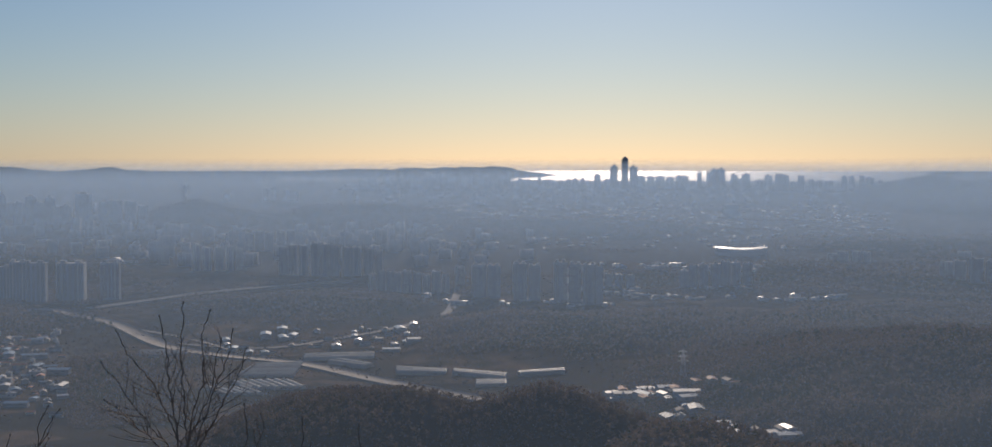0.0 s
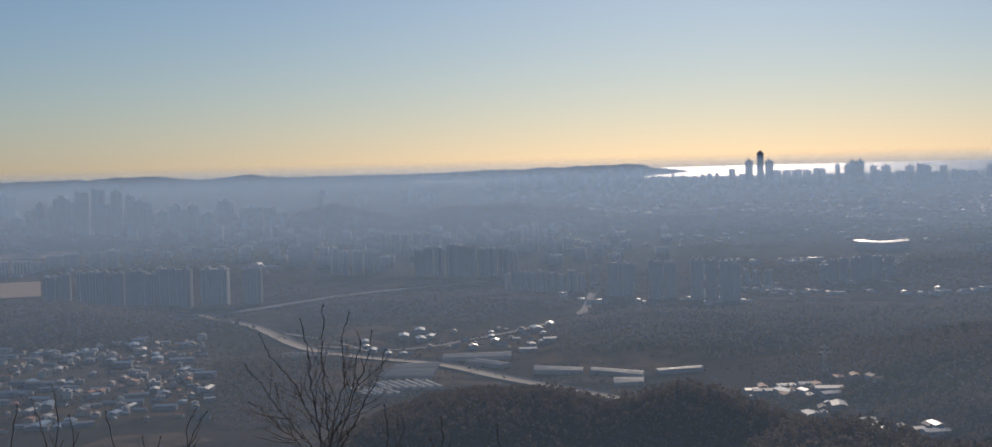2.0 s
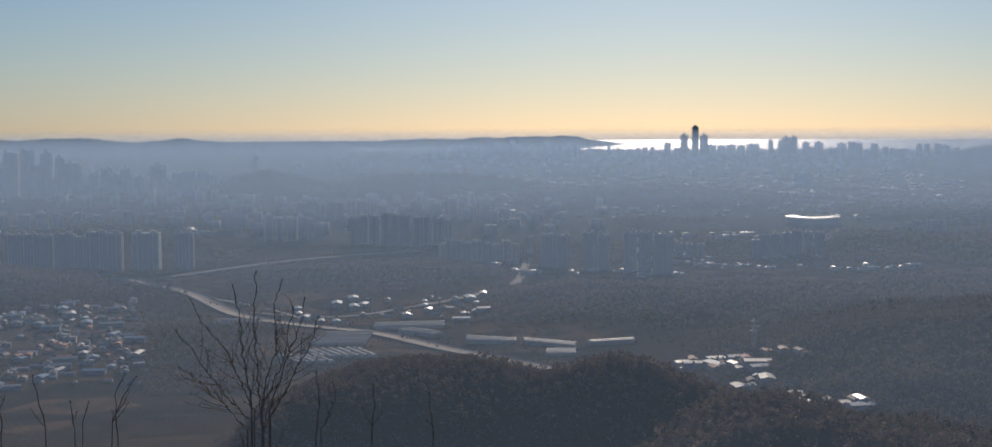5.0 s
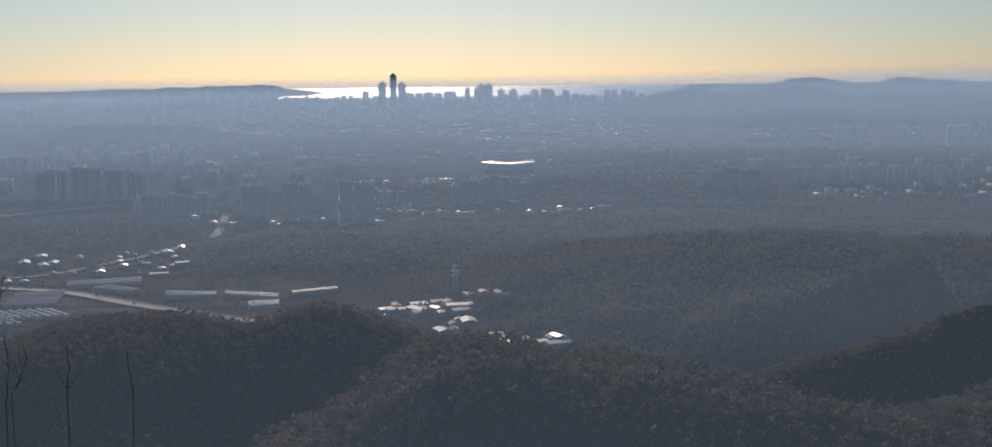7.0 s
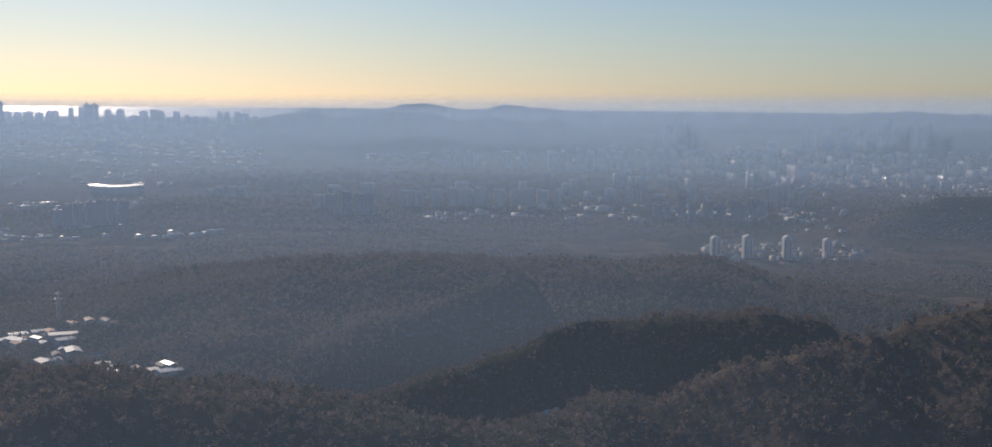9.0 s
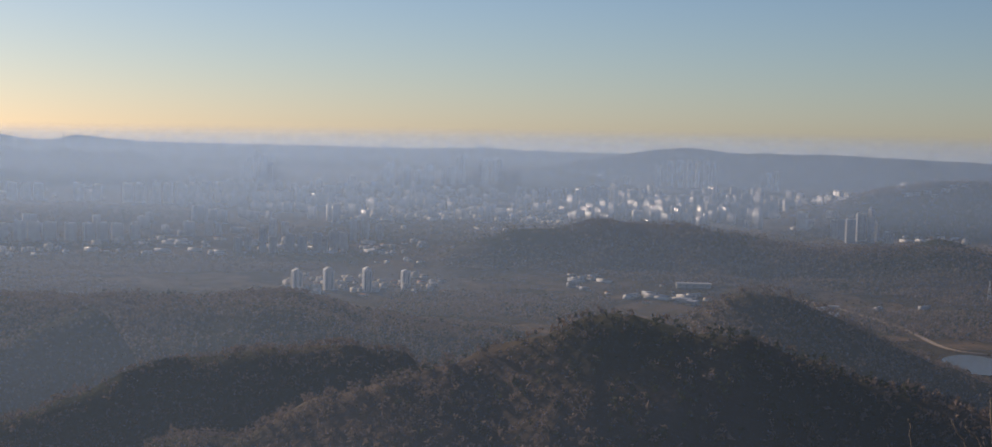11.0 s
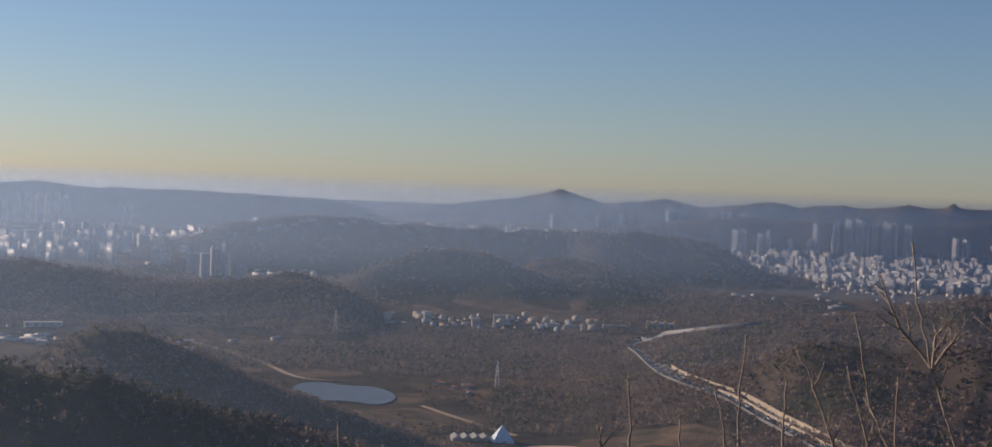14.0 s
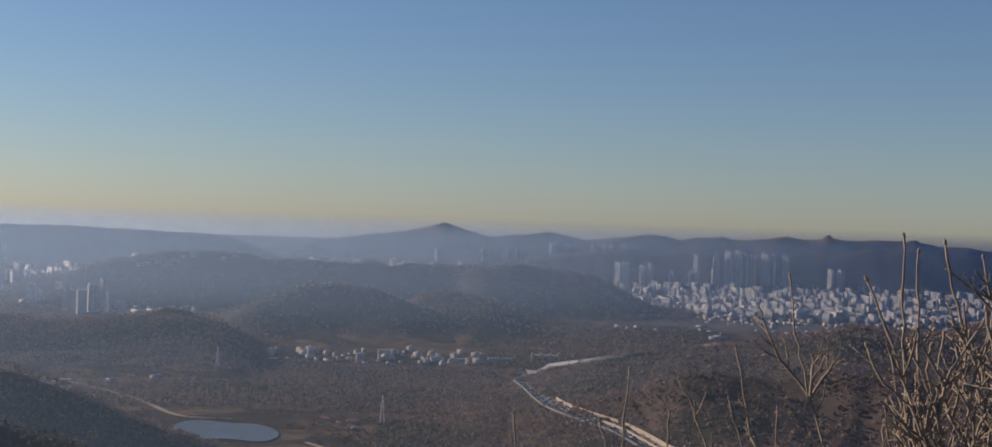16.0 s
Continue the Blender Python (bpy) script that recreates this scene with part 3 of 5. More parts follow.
BACK_FLATS = [(-10.2, 4300, 23, 58), (-9.8, 4300, 23, 62), (-9.4, 4300, 23, 57), (-8.9, 4300, 23, 62), (-8.5, 4300, 23, 63), (-8.1, 4300, 23, 56), (-7.6, 4300, 23, 46), (-4.6, 4300, 23, 19), (-4.0, 4300, 23, 44), (-3.5, 4300, 23, 27), (-3.0, 4300, 23, 30), (-2.5, 4300, 23, 33), (-1.8, 4300, 23, 16), (-1.0, 4300, 23, 6), (-0.1, 4300, 23, -2)]
SOUTH_FLATS = [(7.8, 3038, 19, 41), (8.2, 3036, 18, 51), (8.6, 3035, 18, 56), (9.1, 3063, 21, 56), (9.5, 3062, 19, 59), (9.9, 3076, 19, 58), (10.4, 3091, 19, 53), (4.7, 3023, 16, 31), (5.1, 3006, 16, 33), (5.6, 3003, 16, 31)]
LEFT_CITY = [(-24.8, 6300, 40, 91), (-24.3, 6300, 34, 123), (-23.9, 6300, 37, 157), (-23.5, 6300, 28, 133), (-23.1, 6300, 63, 179), (-22.6, 6300, 34, 146), (-22.3, 6300, 57, 196), (-21.7, 6300, 52, 205), (-21.3, 6300, 28, 141), (-21.0, 6300, 43, 202), (-20.5, 6300, 40, 180), (-20.1, 6300, 40, 153), (-19.8, 6300, 34, 141), (-19.2, 6300, 40, 102), (-18.7, 6300, 43, 128), (-18.3, 6300, 34, 98), (-18.0, 6300, 43, 125), (-17.4, 6300, 40, 86), (-16.7, 6300, 63, 140), (-15.9, 6300, 46, 97), (-15.5, 6300, 57, 104), (-14.9, 6300, 46, 99), (-14.4, 6300, 40, 77)]
LEFT_FAR = [(-27.3, 9500, 87, 170), (-26.6, 9500, 96, 158), (-26.0, 9500, 87, 167), (-25.4, 9500, 78, 159), (-25.0, 9500, 61, 135), (-9.5, 9500, 34, 92), (-9.2, 9500, 39, 99), (-8.6, 9500, 61, 78), (-8.3, 9500, 43, 68), (-11.1, 9500, 52, 56)]
FIELD_FLATS = [(-27.2, 4135, 45, 32), (-26.3, 4087, 45, 42), (-25.5, 4040, 44, 39), (-24.7, 4045, 44, 37), (-24.1, 4118, 34, 27), (-23.4, 4222, 46, 37), (-22.8, 4188, 38, 42), (-21.9, 4142, 30, 46), (-21.2, 4131, 30, 51), (-20.6, 4155, 26, 44), (-19.8, 4230, 27, 41), (-19.1, 4250, 27, 34), (-17.9, 4311, 27, 39), (-17.0, 4268, 27, 34), (-16.0, 4279, 27, 39)]
SKYLINE_WEST = [(-5.5, 13500, 86, 103), (-5.1, 13500, 86, 109), (-4.6, 13500, 49, 134), (-4.3, 13500, 74, 134), (-3.9, 13500, 62, 140), (-3.5, 13500, 86, 127), (-3.1, 13500, 74, 121), (-2.8, 13500, 62, 158), (-2.5, 13500, 55, 146), (-2.2, 13500, 49, 164), (-1.9, 13500, 86, 139), (-1.4, 13500, 49, 133), (-0.8, 13500, 74, 158), (-0.3, 13500, 86, 146), (0.2, 13500, 55, 152), (0.5, 13500, 49, 164), (1.0, 13500, 37, 102), (1.4, 13500, 37, 90), (1.8, 13500, 31, 115), (2.2, 13500, 31, 96)]
SKYLINE_BAY = [(0.9, 14000, 64, 76), (1.2, 14000, 51, 86), (1.6, 14000, 51, 77), (2.0, 14000, 51, 80), (2.3, 14000, 51, 78), (2.7, 14000, 51, 76), (3.0, 14000, 51, 92), (3.3, 14000, 45, 103), (3.6, 14000, 38, 101), (3.8, 14000, 45, 68), (4.2, 14000, 64, 147), (4.6, 14000, 57, 94), (4.9, 14000, 70, 230), (5.7, 14000, 77, 224), (6.0, 14000, 90, 122), (6.4, 14000, 77, 119), (6.8, 14000, 90, 123), (7.2, 14000, 77, 114), (7.6, 14000, 77, 130), (7.8, 14000, 70, 128)]
SKYLINE_EAST = [(8.1, 13500, 49, 54), (8.4, 13500, 49, 171), (8.8, 13500, 49, 169), (9.0, 13500, 68, 203), (9.3, 13500, 68, 206), (9.8, 13500, 62, 150), (10.0, 13500, 62, 101), (10.3, 13500, 74, 152), (10.8, 13500, 74, 96), (11.2, 13500, 74, 140), (11.7, 13500, 74, 148)]
SKYLINE_EDGE = [(10.9, 12500, 69, 104), (11.5, 12500, 51, 59), (11.6, 12500, 57, 161), (11.9, 12500, 51, 149), (12.2, 12500, 57, 93), (12.5, 12500, 57, 144), (12.9, 12500, 51, 116), (13.2, 12500, 51, 105), (13.6, 12500, 69, 99), (14.2, 12500, 51, 145), (14.5, 12500, 46, 145), (14.9, 12500, 46, 145), (15.2, 12500, 69, 134)]
OFFICES = [(9.7, 7000, 83, 58)]
WEST_FLATS = [(13.8, 3816, 24, 29), (14.2, 3814, 24, 35), (14.7, 3813, 24, 36), (15.1, 3811, 21, 36), (18.2, 3421, 28, 41), (18.7, 3345, 24, 49), (19.3, 3273, 27, 60), (19.9, 3274, 24, 54), (20.3, 3275, 24, 57), (21.8, 3550, 26, 45), (22.3, 3552, 26, 42), (23.1, 3556, 29, 47), (23.8, 3560, 29, 52), (24.3, 3564, 26, 50), (24.9, 3569, 29, 49), (25.7, 3575, 26, 47), (26.4, 3581, 26, 46), (26.9, 3587, 26, 49), (27.5, 3593, 26, 46), (28.2, 3601, 23, 41)]
WEST_FAR_FLATS = [(23.5, 5389, 34, 79), (24.0, 5396, 34, 74), (24.5, 5402, 34, 79), (26.0, 5521, 35, 75), (26.7, 5534, 30, 70), (27.9, 5457, 35, 79), (28.4, 5467, 35, 79), (29.0, 5479, 35, 87), (29.5, 5491, 35, 79), (29.9, 5499, 35, 82), (30.5, 5562, 35, 80), (31.0, 5574, 35, 85), (31.5, 5638, 36, 81), (32.0, 5652, 36, 78), (32.4, 5768, 31, 72), (32.9, 5892, 32, 68)]
RIGHT_TOWERS = [(85.2, 7300, 43, 221), (84.7, 7300, 30, 205), (85.5, 7300, 30, 210), (86.0, 7300, 36, 212), (83.7, 7300, 40, 226), (84.1, 7300, 40, 228), (84.4, 7300, 30, 210), (83.2, 7300, 30, 210), (82.4, 7300, 30, 199), (80.5, 7300, 40, 149), (80.2, 7300, 30, 134), (79.2, 7300, 36, 149), (79.5, 7300, 33, 150), (88.2, 7300, 43, 150), (87.8, 7300, 33, 150), (83.1, 7300, 23, 130), (82.2, 7300, 23, 118), (81.4, 7300, 26, 111)]
NORTH_TOWERS = [(76.4, 12500, 40, 203), (76.6, 12500, 40, 211), (76.9, 12500, 40, 207), (77.1, 12500, 34, 192), (78.1, 12500, 28, 212), (78.3, 12500, 28, 203), (78.6, 12500, 28, 211), (78.9, 12500, 28, 208), (79.4, 12500, 28, 212), (79.6, 12500, 23, 203), (74.5, 12500, 34, 152), (74.9, 12500, 34, 150), (73.5, 12500, 34, 137), (71.6, 12500, 34, 121)]
ROW_WHITE = [(59.6, 4926, 24, 28), (59.9, 4940, 25, 28), (60.3, 4955, 25, 28), (60.6, 4931, 24, 30), (61.0, 4946, 25, 28), (61.3, 4961, 25, 28), (61.7, 4937, 24, 28), (62.9, 4952, 25, 29), (63.4, 4975, 25, 31), (64.0, 5088, 25, 32), (64.4, 5193, 26, 28)]
ROUND_TOPS = [(34.7, 2512, 17, 36), (36.0, 2497, 17, 41), (37.6, 2476, 15, 44), (39.2, 2560, 15, 33)]
CITY_MID = [(32.3, 3280, 18, 34), (32.7, 3283, 18, 41), (33.3, 3253, 17, 62), (33.7, 3256, 17, 41), (34.4, 3298, 21, 45), (34.9, 3285, 21, 40), (35.5, 3308, 19, 48), (35.8, 3330, 18, 38), (36.2, 3334, 21, 50), (36.6, 3395, 21, 43), (37.0, 3689, 20, 59), (37.5, 3743, 20, 65), (38.1, 3753, 20, 44), (33.7, 3825, 21, 47), (34.2, 3832, 21, 38), (31.1, 3795, 20, 41), (31.5, 3799, 17, 34)]
CITY_SPIRES = [(32.5, 7500, 27, 126), (32.7, 7500, 27, 151), (33.0, 7500, 31, 192), (33.3, 7500, 31, 163), (33.6, 7500, 31, 126), (36.9, 7500, 41, 64), (36.5, 7500, 48, 25), (37.4, 7500, 48, 28), (37.9, 7500, 48, 40), (38.4, 7500, 69, 121), (39.1, 7500, 55, 123), (39.7, 7500, 55, 104)]
CITY_TOWERS = [(40.7, 7500, 31, 121), (41.0, 7500, 34, 129), (41.3, 7500, 24, 175), (41.5, 7500, 20, 200), (42.4, 7500, 37, 175), (42.8, 7500, 24, 166), (43.0, 7500, 27, 174), (38.5, 7500, 48, 145), (40.1, 7500, 41, 140)]
CITY_EAST = [(43.8, 5600, 25, 77), (44.5, 5600, 28, 78), (45.4, 5600, 36, 86), (45.9, 5600, 30, 87), (46.4, 5600, 36, 91), (46.9, 5600, 61, 106), (47.4, 5600, 30, 91), (47.8, 5600, 36, 98), (48.6, 5600, 30, 95), (49.1, 5600, 20, 81), (51.2, 5600, 25, 97), (52.2, 5600, 30, 96), (53.2, 5600, 25, 104)]
CITY_EAST_FAR = [(49.6, 9000, 33, 135), (50.1, 9000, 37, 175), (50.5, 9000, 41, 180), (50.9, 9000, 41, 182), (51.2, 9000, 37, 176), (51.6, 9000, 37, 181), (51.9, 9000, 33, 170), (54.1, 9000, 37, 115), (54.4, 9000, 28, 125), (47.2, 9000, 41, 72), (48.3, 9000, 41, 64)]
CITY_EDGE = [(51.3, 5291, 34, 89), (51.8, 5319, 39, 55), (52.3, 5393, 34, 53), (52.8, 5384, 34, 61), (53.4, 5564, 30, 50), (54.3, 5162, 33, 79), (54.4, 5000, 36, 40), (54.9, 5200, 33, 86), (55.5, 4615, 33, 70), (55.8, 4634, 25, 47), (56.6, 4748, 30, 70), (56.9, 5431, 29, 77), (57.1, 4315, 27, 67), (57.5, 5379, 34, 81), (57.8, 4294, 27, 89), (58.0, 5511, 30, 93), (58.2, 4256, 23, 105), (57.4, 4215, 27, 73), (56.8, 4360, 24, 64), (58.9, 4261, 27, 37), (58.4, 4323, 23, 61)]
# ---- buildings ----
def part(name, bm, mat, parent, label=""):
    me = bpy.data.meshes.new(name)
    bm.to_mesh(me)
    bm.free()
    me.materials.append(mat)
    ob = new(name, me)
    ob.parent = parent
    if label:
        tagged(ob, label)
    return ob


def box(x0, x1, y0, y1, z0, z1, bevel=0.0, bm=None):
    bm = bm or bmesh.new()
    made = bmesh.ops.create_cube(bm, size=1.0, matrix=Matrix.LocRotScale(((x0 + x1) / 2, (y0 + y1) / 2, (z0 + z1) / 2), None, (x1 - x0, y1 - y0, z1 - z0)))
    if bevel:
        es = list({e for v in made["verts"] for e in v.link_edges})
        bmesh.ops.bevel(bm, geom=es, offset=bevel, segments=1, affect="EDGES")
    return bm


def thing(name, label, category, group="", kind=""):
    return tagged(new(name), label, category, group, kind)


def drop(ob):
    """Removes a pattern after its copies stand."""
    for o in (*ob.children_recursive, ob):
        bpy.data.objects.remove(o)


def storeys(m, high=3.0):
    """Floor bands across a window column."""
    n, l = m.node_tree.nodes, m.node_tree.links
    b = n["Principled BSDF"]
    tc, sep, mul, fr, gt, mix = (n.new(k) for k in ("ShaderNodeTexCoord", "ShaderNodeSeparateXYZ", "ShaderNodeMath", "ShaderNodeMath", "ShaderNodeMath", "ShaderNodeMix"))
    l.new(tc.outputs["Object"], sep.inputs[0])
    mul.operation, fr.operation, gt.operation, mix.data_type = "DIVIDE", "FRACT", "GREATER_THAN", "RGBA"
    l.new(sep.outputs["Z"], mul.inputs[0])
    mul.inputs[1].default_value = high
    l.new(mul.outputs[0], fr.inputs[0])
    l.new(fr.outputs[0], gt.inputs[0])
    gt.inputs[1].default_value = 0.62
    source = b.inputs["Base Color"].links[0].from_socket
    l.new(gt.outputs[0], mix.inputs["Factor"])
    l.new(source, mix.inputs["A"])
    mix.inputs["B"].default_value = (0.42, 0.42, 0.42, 1)
    l.new(mix.outputs["Result"], b.inputs["Base Color"])
    return m


def dull(m):
    """Takes the gloss off a surface of earth or worn concrete."""
    m.node_tree.nodes["Principled BSDF"].inputs["Specular IOR Level"].default_value = 0.1
    return m


PAINT_WHITE = vary(material("white_render", (0.52, 0.50, 0.46), 0.75, spots=((0.4, 0.385, 0.36), 25), scale=2.0), 0.18)
PAINT_CREAM = vary(material("cream_render", (0.52, 0.45, 0.34), 0.75, spots=((0.4, 0.35, 0.27), 25), scale=2.0), 0.18)
PAINT_BLUE = vary(material("blue_grey_render", (0.27, 0.31, 0.37), 0.7, spots=((0.2, 0.24, 0.3), 25), scale=2.0), 0.2)
PAINT_GREY = vary(dull(material("grey_concrete", (0.36, 0.36, 0.36), 0.8, spots=((0.27, 0.27, 0.27), 20), scale=1.5)), 0.2)
GLASS_DARK = storeys(material("window_glass", (0.07, 0.09, 0.12), 0.3, spots=((0.12, 0.14, 0.17), 12), scale=3.0))
GLASS_WALL = vary(material("curtain_wall", (0.13, 0.18, 0.24), 0.15, spots=((0.2, 0.25, 0.3), 30), scale=4.0), 0.2)
METAL_ROOF = vary(material("metal_roof", (0.34, 0.34, 0.34), 0.5, 0.2, spots=((0.22, 0.22, 0.23), 6), scale=1.0), 0.25)
BLUE_ROOF = vary(dull(material("blue_steel_roof", (0.14, 0.22, 0.3), 0.6, 0.0, spots=((0.1, 0.17, 0.26), 6), scale=1.0)), 0.3)
DULL_ROOF = vary(dull(material("tiled_roof", (0.2, 0.17, 0.155), 0.7, spots=((0.13, 0.12, 0.12), 6), scale=1.0)), 0.3)
RED_ROOF = vary(dull(material("red_roof", (0.3, 0.12, 0.07), 0.7, spots=((0.2, 0.09, 0.06), 6), scale=1.0)), 0.3)
FILM = vary(material("greenhouse_film", (0.55, 0.55, 0.53), 0.55, spots=((0.42, 0.42, 0.4), 8), scale=1.2), 0.15)
def let_through(m):
    """Half of the light goes through the film."""
    n, l = m.node_tree.nodes, m.node_tree.links
    b = n["Principled BSDF"]
    tr, mix = n.new("ShaderNodeBsdfTranslucent"), n.new("ShaderNodeMixShader")
    l.new(b.inputs["Base Color"].links[0].from_socket, tr.inputs["Color"])
    mix.inputs[0].default_value = 0.5
    l.new(b.outputs[0], mix.inputs[1])
    l.new(tr.outputs[0], mix.inputs[2])
    l.new(mix.outputs[0], n["Material Output"].inputs["Surface"])


let_through(FILM)
ASPHALT = material("asphalt", (0.075, 0.075, 0.078), 0.85, spots=((0.11, 0.105, 0.1), 14), scale=0.8)
PALE_ROAD = dull(material("concrete_road", (0.24, 0.215, 0.19), 0.9, spots=((0.17, 0.15, 0.13), 14), scale=0.8))
BARK = material("bark", (0.15, 0.12, 0.095), 0.85, spots=((0.27, 0.22, 0.17), 0.05), scale=0.008, bump=0.4)


def slab_block(wall, trim):
    """A slab block of flats, 30 m wide, 13 m deep and 75 m high, with window bays, stair cores and roof houses."""
    ob = new("apartment_tower")
    bm = box(-15, 15, -6.5, 6.5, -6, 75, 0.25)
    part("body", bm, wall, ob)
    for side in (-1, 1):
        for k in range(5):
            x = -12 + 6 * k
            part("window_column", box(x - 1.9, x + 1.9, side * 6.5 - 0.35, side * 6.5 + 0.35, 3, 72), GLASS_DARK, ob)
    for x in (-9, 9):
        part("stair_core", box(x - 0.8, x + 0.8, -7.3, 7.3, -6, 77), trim, ob)
    for x in (-15.2, 15.2):
        part("end_fin", box(x - 0.5, x + 0.5, -6.9, 6.9, -6, 76.2), trim, ob)
    part("parapet", box(-15.3, 15.3, -6.8, 6.8, 74.6, 76.0, 0.2), trim, ob)
    for x in (-9, 8):
        bm = box(x - 3.2, x + 3.2, -3.4, 3.4, 75.8, 80)
        box(x - 3.8, x + 3.8, -4.0, 4.0, 80, 80.7, 0.0, bm)
        part("roof_house", bm, trim, ob)
    return ob


def wing_block(wall, trim):
    """A Y-shaped tower of flats, about 28 m across and 75 m high."""
    ob = new("apartment_tower")
    for turn in (0, 120, 240):
        m = Matrix.Rotation(radians(turn), 4, "Z")
        bm = box(1, 15, -6, 6, -6, 75, 0.25)
        bm.transform(m)
        part("wing", bm, wall, ob)
        for y in (-3.2, 3.2):
            bm = box(14.6, 15.4, y - 1.7, y + 1.7, 3, 72)
            bm.transform(m)
            part("window_column", bm, GLASS_DARK, ob)
        for x in (6, 11):
            bm = box(x - 1.3, x + 1.3, -6.3, 6.3, 3, 72)
            bm.transform(m)
            part("window_column", bm, GLASS_DARK, ob)
    bm = box(-4, 4, -4, 4, 70, 81, 0.3)
    box(-4.6, 4.6, -4.6, 4.6, 81, 81.8, 0, bm)
    part("roof_house", bm, trim, ob)
    return ob


def round_block(wall, trim):
    """A narrow tower under a half-round gable."""
    ob = new("apartment_tower")
    part("body", box(-9, 9, -7, 7, -6, 62, 0.2), wall, ob)
    for side in (-1, 1):
        for x in (-5.2, 0, 5.2):
            part("window_column", box(x - 1.5, x + 1.5, side * 7 - 0.3, side * 7 + 0.3, 3, 60), GLASS_DARK, ob)
    bm = bmesh.new()
    ring = [[bm.verts.new((-9 * math.cos(a), y, 62 + 10 * math.sin(a))) for a in np.linspace(0, math.pi, 15)] for y in (-7.2, 7.2)]
    for p, q in zip(range(14), range(1, 15)):
        bm.faces.new((ring[0][p], ring[0][q], ring[1][q], ring[1][p]))
    bm.faces.new(ring[0])
    bm.faces.new(ring[1][::-1])
    part("arched_top", bm, trim, ob)
    part("stair_core", box(-1.2, 1.2, -7.9, 7.9, -6, 74), trim, ob)
    part("edge_fin", box(8.8, 9.8, -7.2, 7.2, -6, 63), trim, ob)
    return ob


def glass_tower(wall, trim, taper=0.9):
    """An office tower with a glass skin, corner piers and a stepped crown."""
    ob = new("office_tower")
    bm = box(-14, 14, -11, 11, -6, 75, 0.4)
    for v in bm.verts:
        if v.co.z > 70:
            v.co.x *= taper
            v.co.y *= taper
    part("glass_skin", bm, wall, ob)
    for x in (-14, 14):
        for y in (-11, 11):
            bm = box(x - 0.7, x + 0.7, y - 0.7, y + 0.7, -6, 76)
            for v in bm.verts:
                if v.co.z > 70:
                    v.co.x *= taper
                    v.co.y *= taper
            part("corner_pier", bm, trim, ob)
    part("crown", box(-9, 9, -7, 7, 75, 78.5, 0.3), trim, ob)
    part("plant_room", box(-4, 5, -3, 4, 78.5, 81, 0.2), trim, ob)
    return ob


def joined(ob, name):
    """The same block seen from far off: walls, bays and fins in one mesh, with its roof house as a part."""
    mats, co, faces, slots = [], [], [], []
    for o in ob.children:
        if o.name.startswith(("roof_house", "crown")):
            continue
        m = o.data.materials[0]
        if m not in mats:
            mats.append(m)
        n = len(co)
        co += [v.co[:] for v in o.data.vertices]
        for f in o.data.polygons:
            faces.append([n + i for i in f.vertices])
            slots.append(mats.index(m))
    me = bpy.data.meshes.new(name)
    me.from_pydata(co, [], faces)
    me.polygons.foreach_set("material_index", slots)
    for m in mats:
        me.materials.append(m)
    out = new(name, me)
    for o in ob.children:
        if o.name.startswith(("roof_house", "crown")):
            c = new(o.name.split(".")[0], o.data)
            c.parent = out
            break
    return out


LOOKS = {
    "white": (slab_block(PAINT_WHITE, PAINT_GREY), "white slab block of flats with dark window columns", "apartment building"),
    "cream": (slab_block(PAINT_CREAM, PAINT_WHITE), "cream slab block of flats in low sunlight", "apartment building"),
    "blue": (slab_block(PAINT_BLUE, PAINT_GREY), "blue-grey slab block of flats with pale stair cores", "apartment building"),
    "pale": (slab_block(PAINT_BLUE, PAINT_WHITE), "tall blue-grey flats with bright white end walls", "apartment building"),
    "wing": (wing_block(PAINT_WHITE, PAINT_GREY), "white three-winged tower of flats", "apartment building"),
    "dusk": (wing_block(PAINT_BLUE, PAINT_GREY), "dark blue-grey three-winged tower of flats in haze", "apartment building"),
    "round": (round_block(PAINT_WHITE, PAINT_WHITE), "slim white tower of flats with a half-round gable", "apartment building"),
    "glass": (glass_tower(GLASS_WALL, PAINT_GREY), "blue glass office tower standing in haze", "office tower"),
}
FAR_LOOKS = {k: joined(v[0], v[0].name.split(".")[0]) for k, v in LOOKS.items()}
SIZE = {"round": (18, 14, 72), "wing": (28, 28, 81), "dusk": (28, 28, 81), "glass": (28, 22, 80)}


def join_stuff(name, rows, label, category):
    """Many far buildings as one object. rows: pattern and pose of each."""
    co, tri, slot, mats, n = [], [], [], [], 0
    cache = {}
    for ob, m in rows:
        if ob.name not in cache:
            pieces = []
            for o in (ob, *ob.children):
                o.data.calc_loop_triangles()
                t = o.data.loop_triangles
                v = np.array([q.co[:] for q in o.data.vertices])
                f = np.array([q.vertices[:] for q in t])
                ms = list(o.data.materials)
                pieces.append((v, f, [ms[q.material_index] for q in t]))
            cache[ob.name] = pieces
        mm = np.array(m)
        for v, f, ms in cache[ob.name]:
            co.append(v @ mm[:3, :3].T + mm[:3, 3])
            tri.append(f + n)
            n += len(v)
            for q in ms:
                if q not in mats:
                    mats.append(q)
            slot += [mats.index(q) for q in ms]
    me = quick_mesh(name, np.concatenate(co), np.concatenate(tri))
    for q in mats:
        me.materials.append(q)
    me.polygons.foreach_set("material_index", slot)
    return tagged(new(name, me), label, category, kind="stuff")


CROWD = []


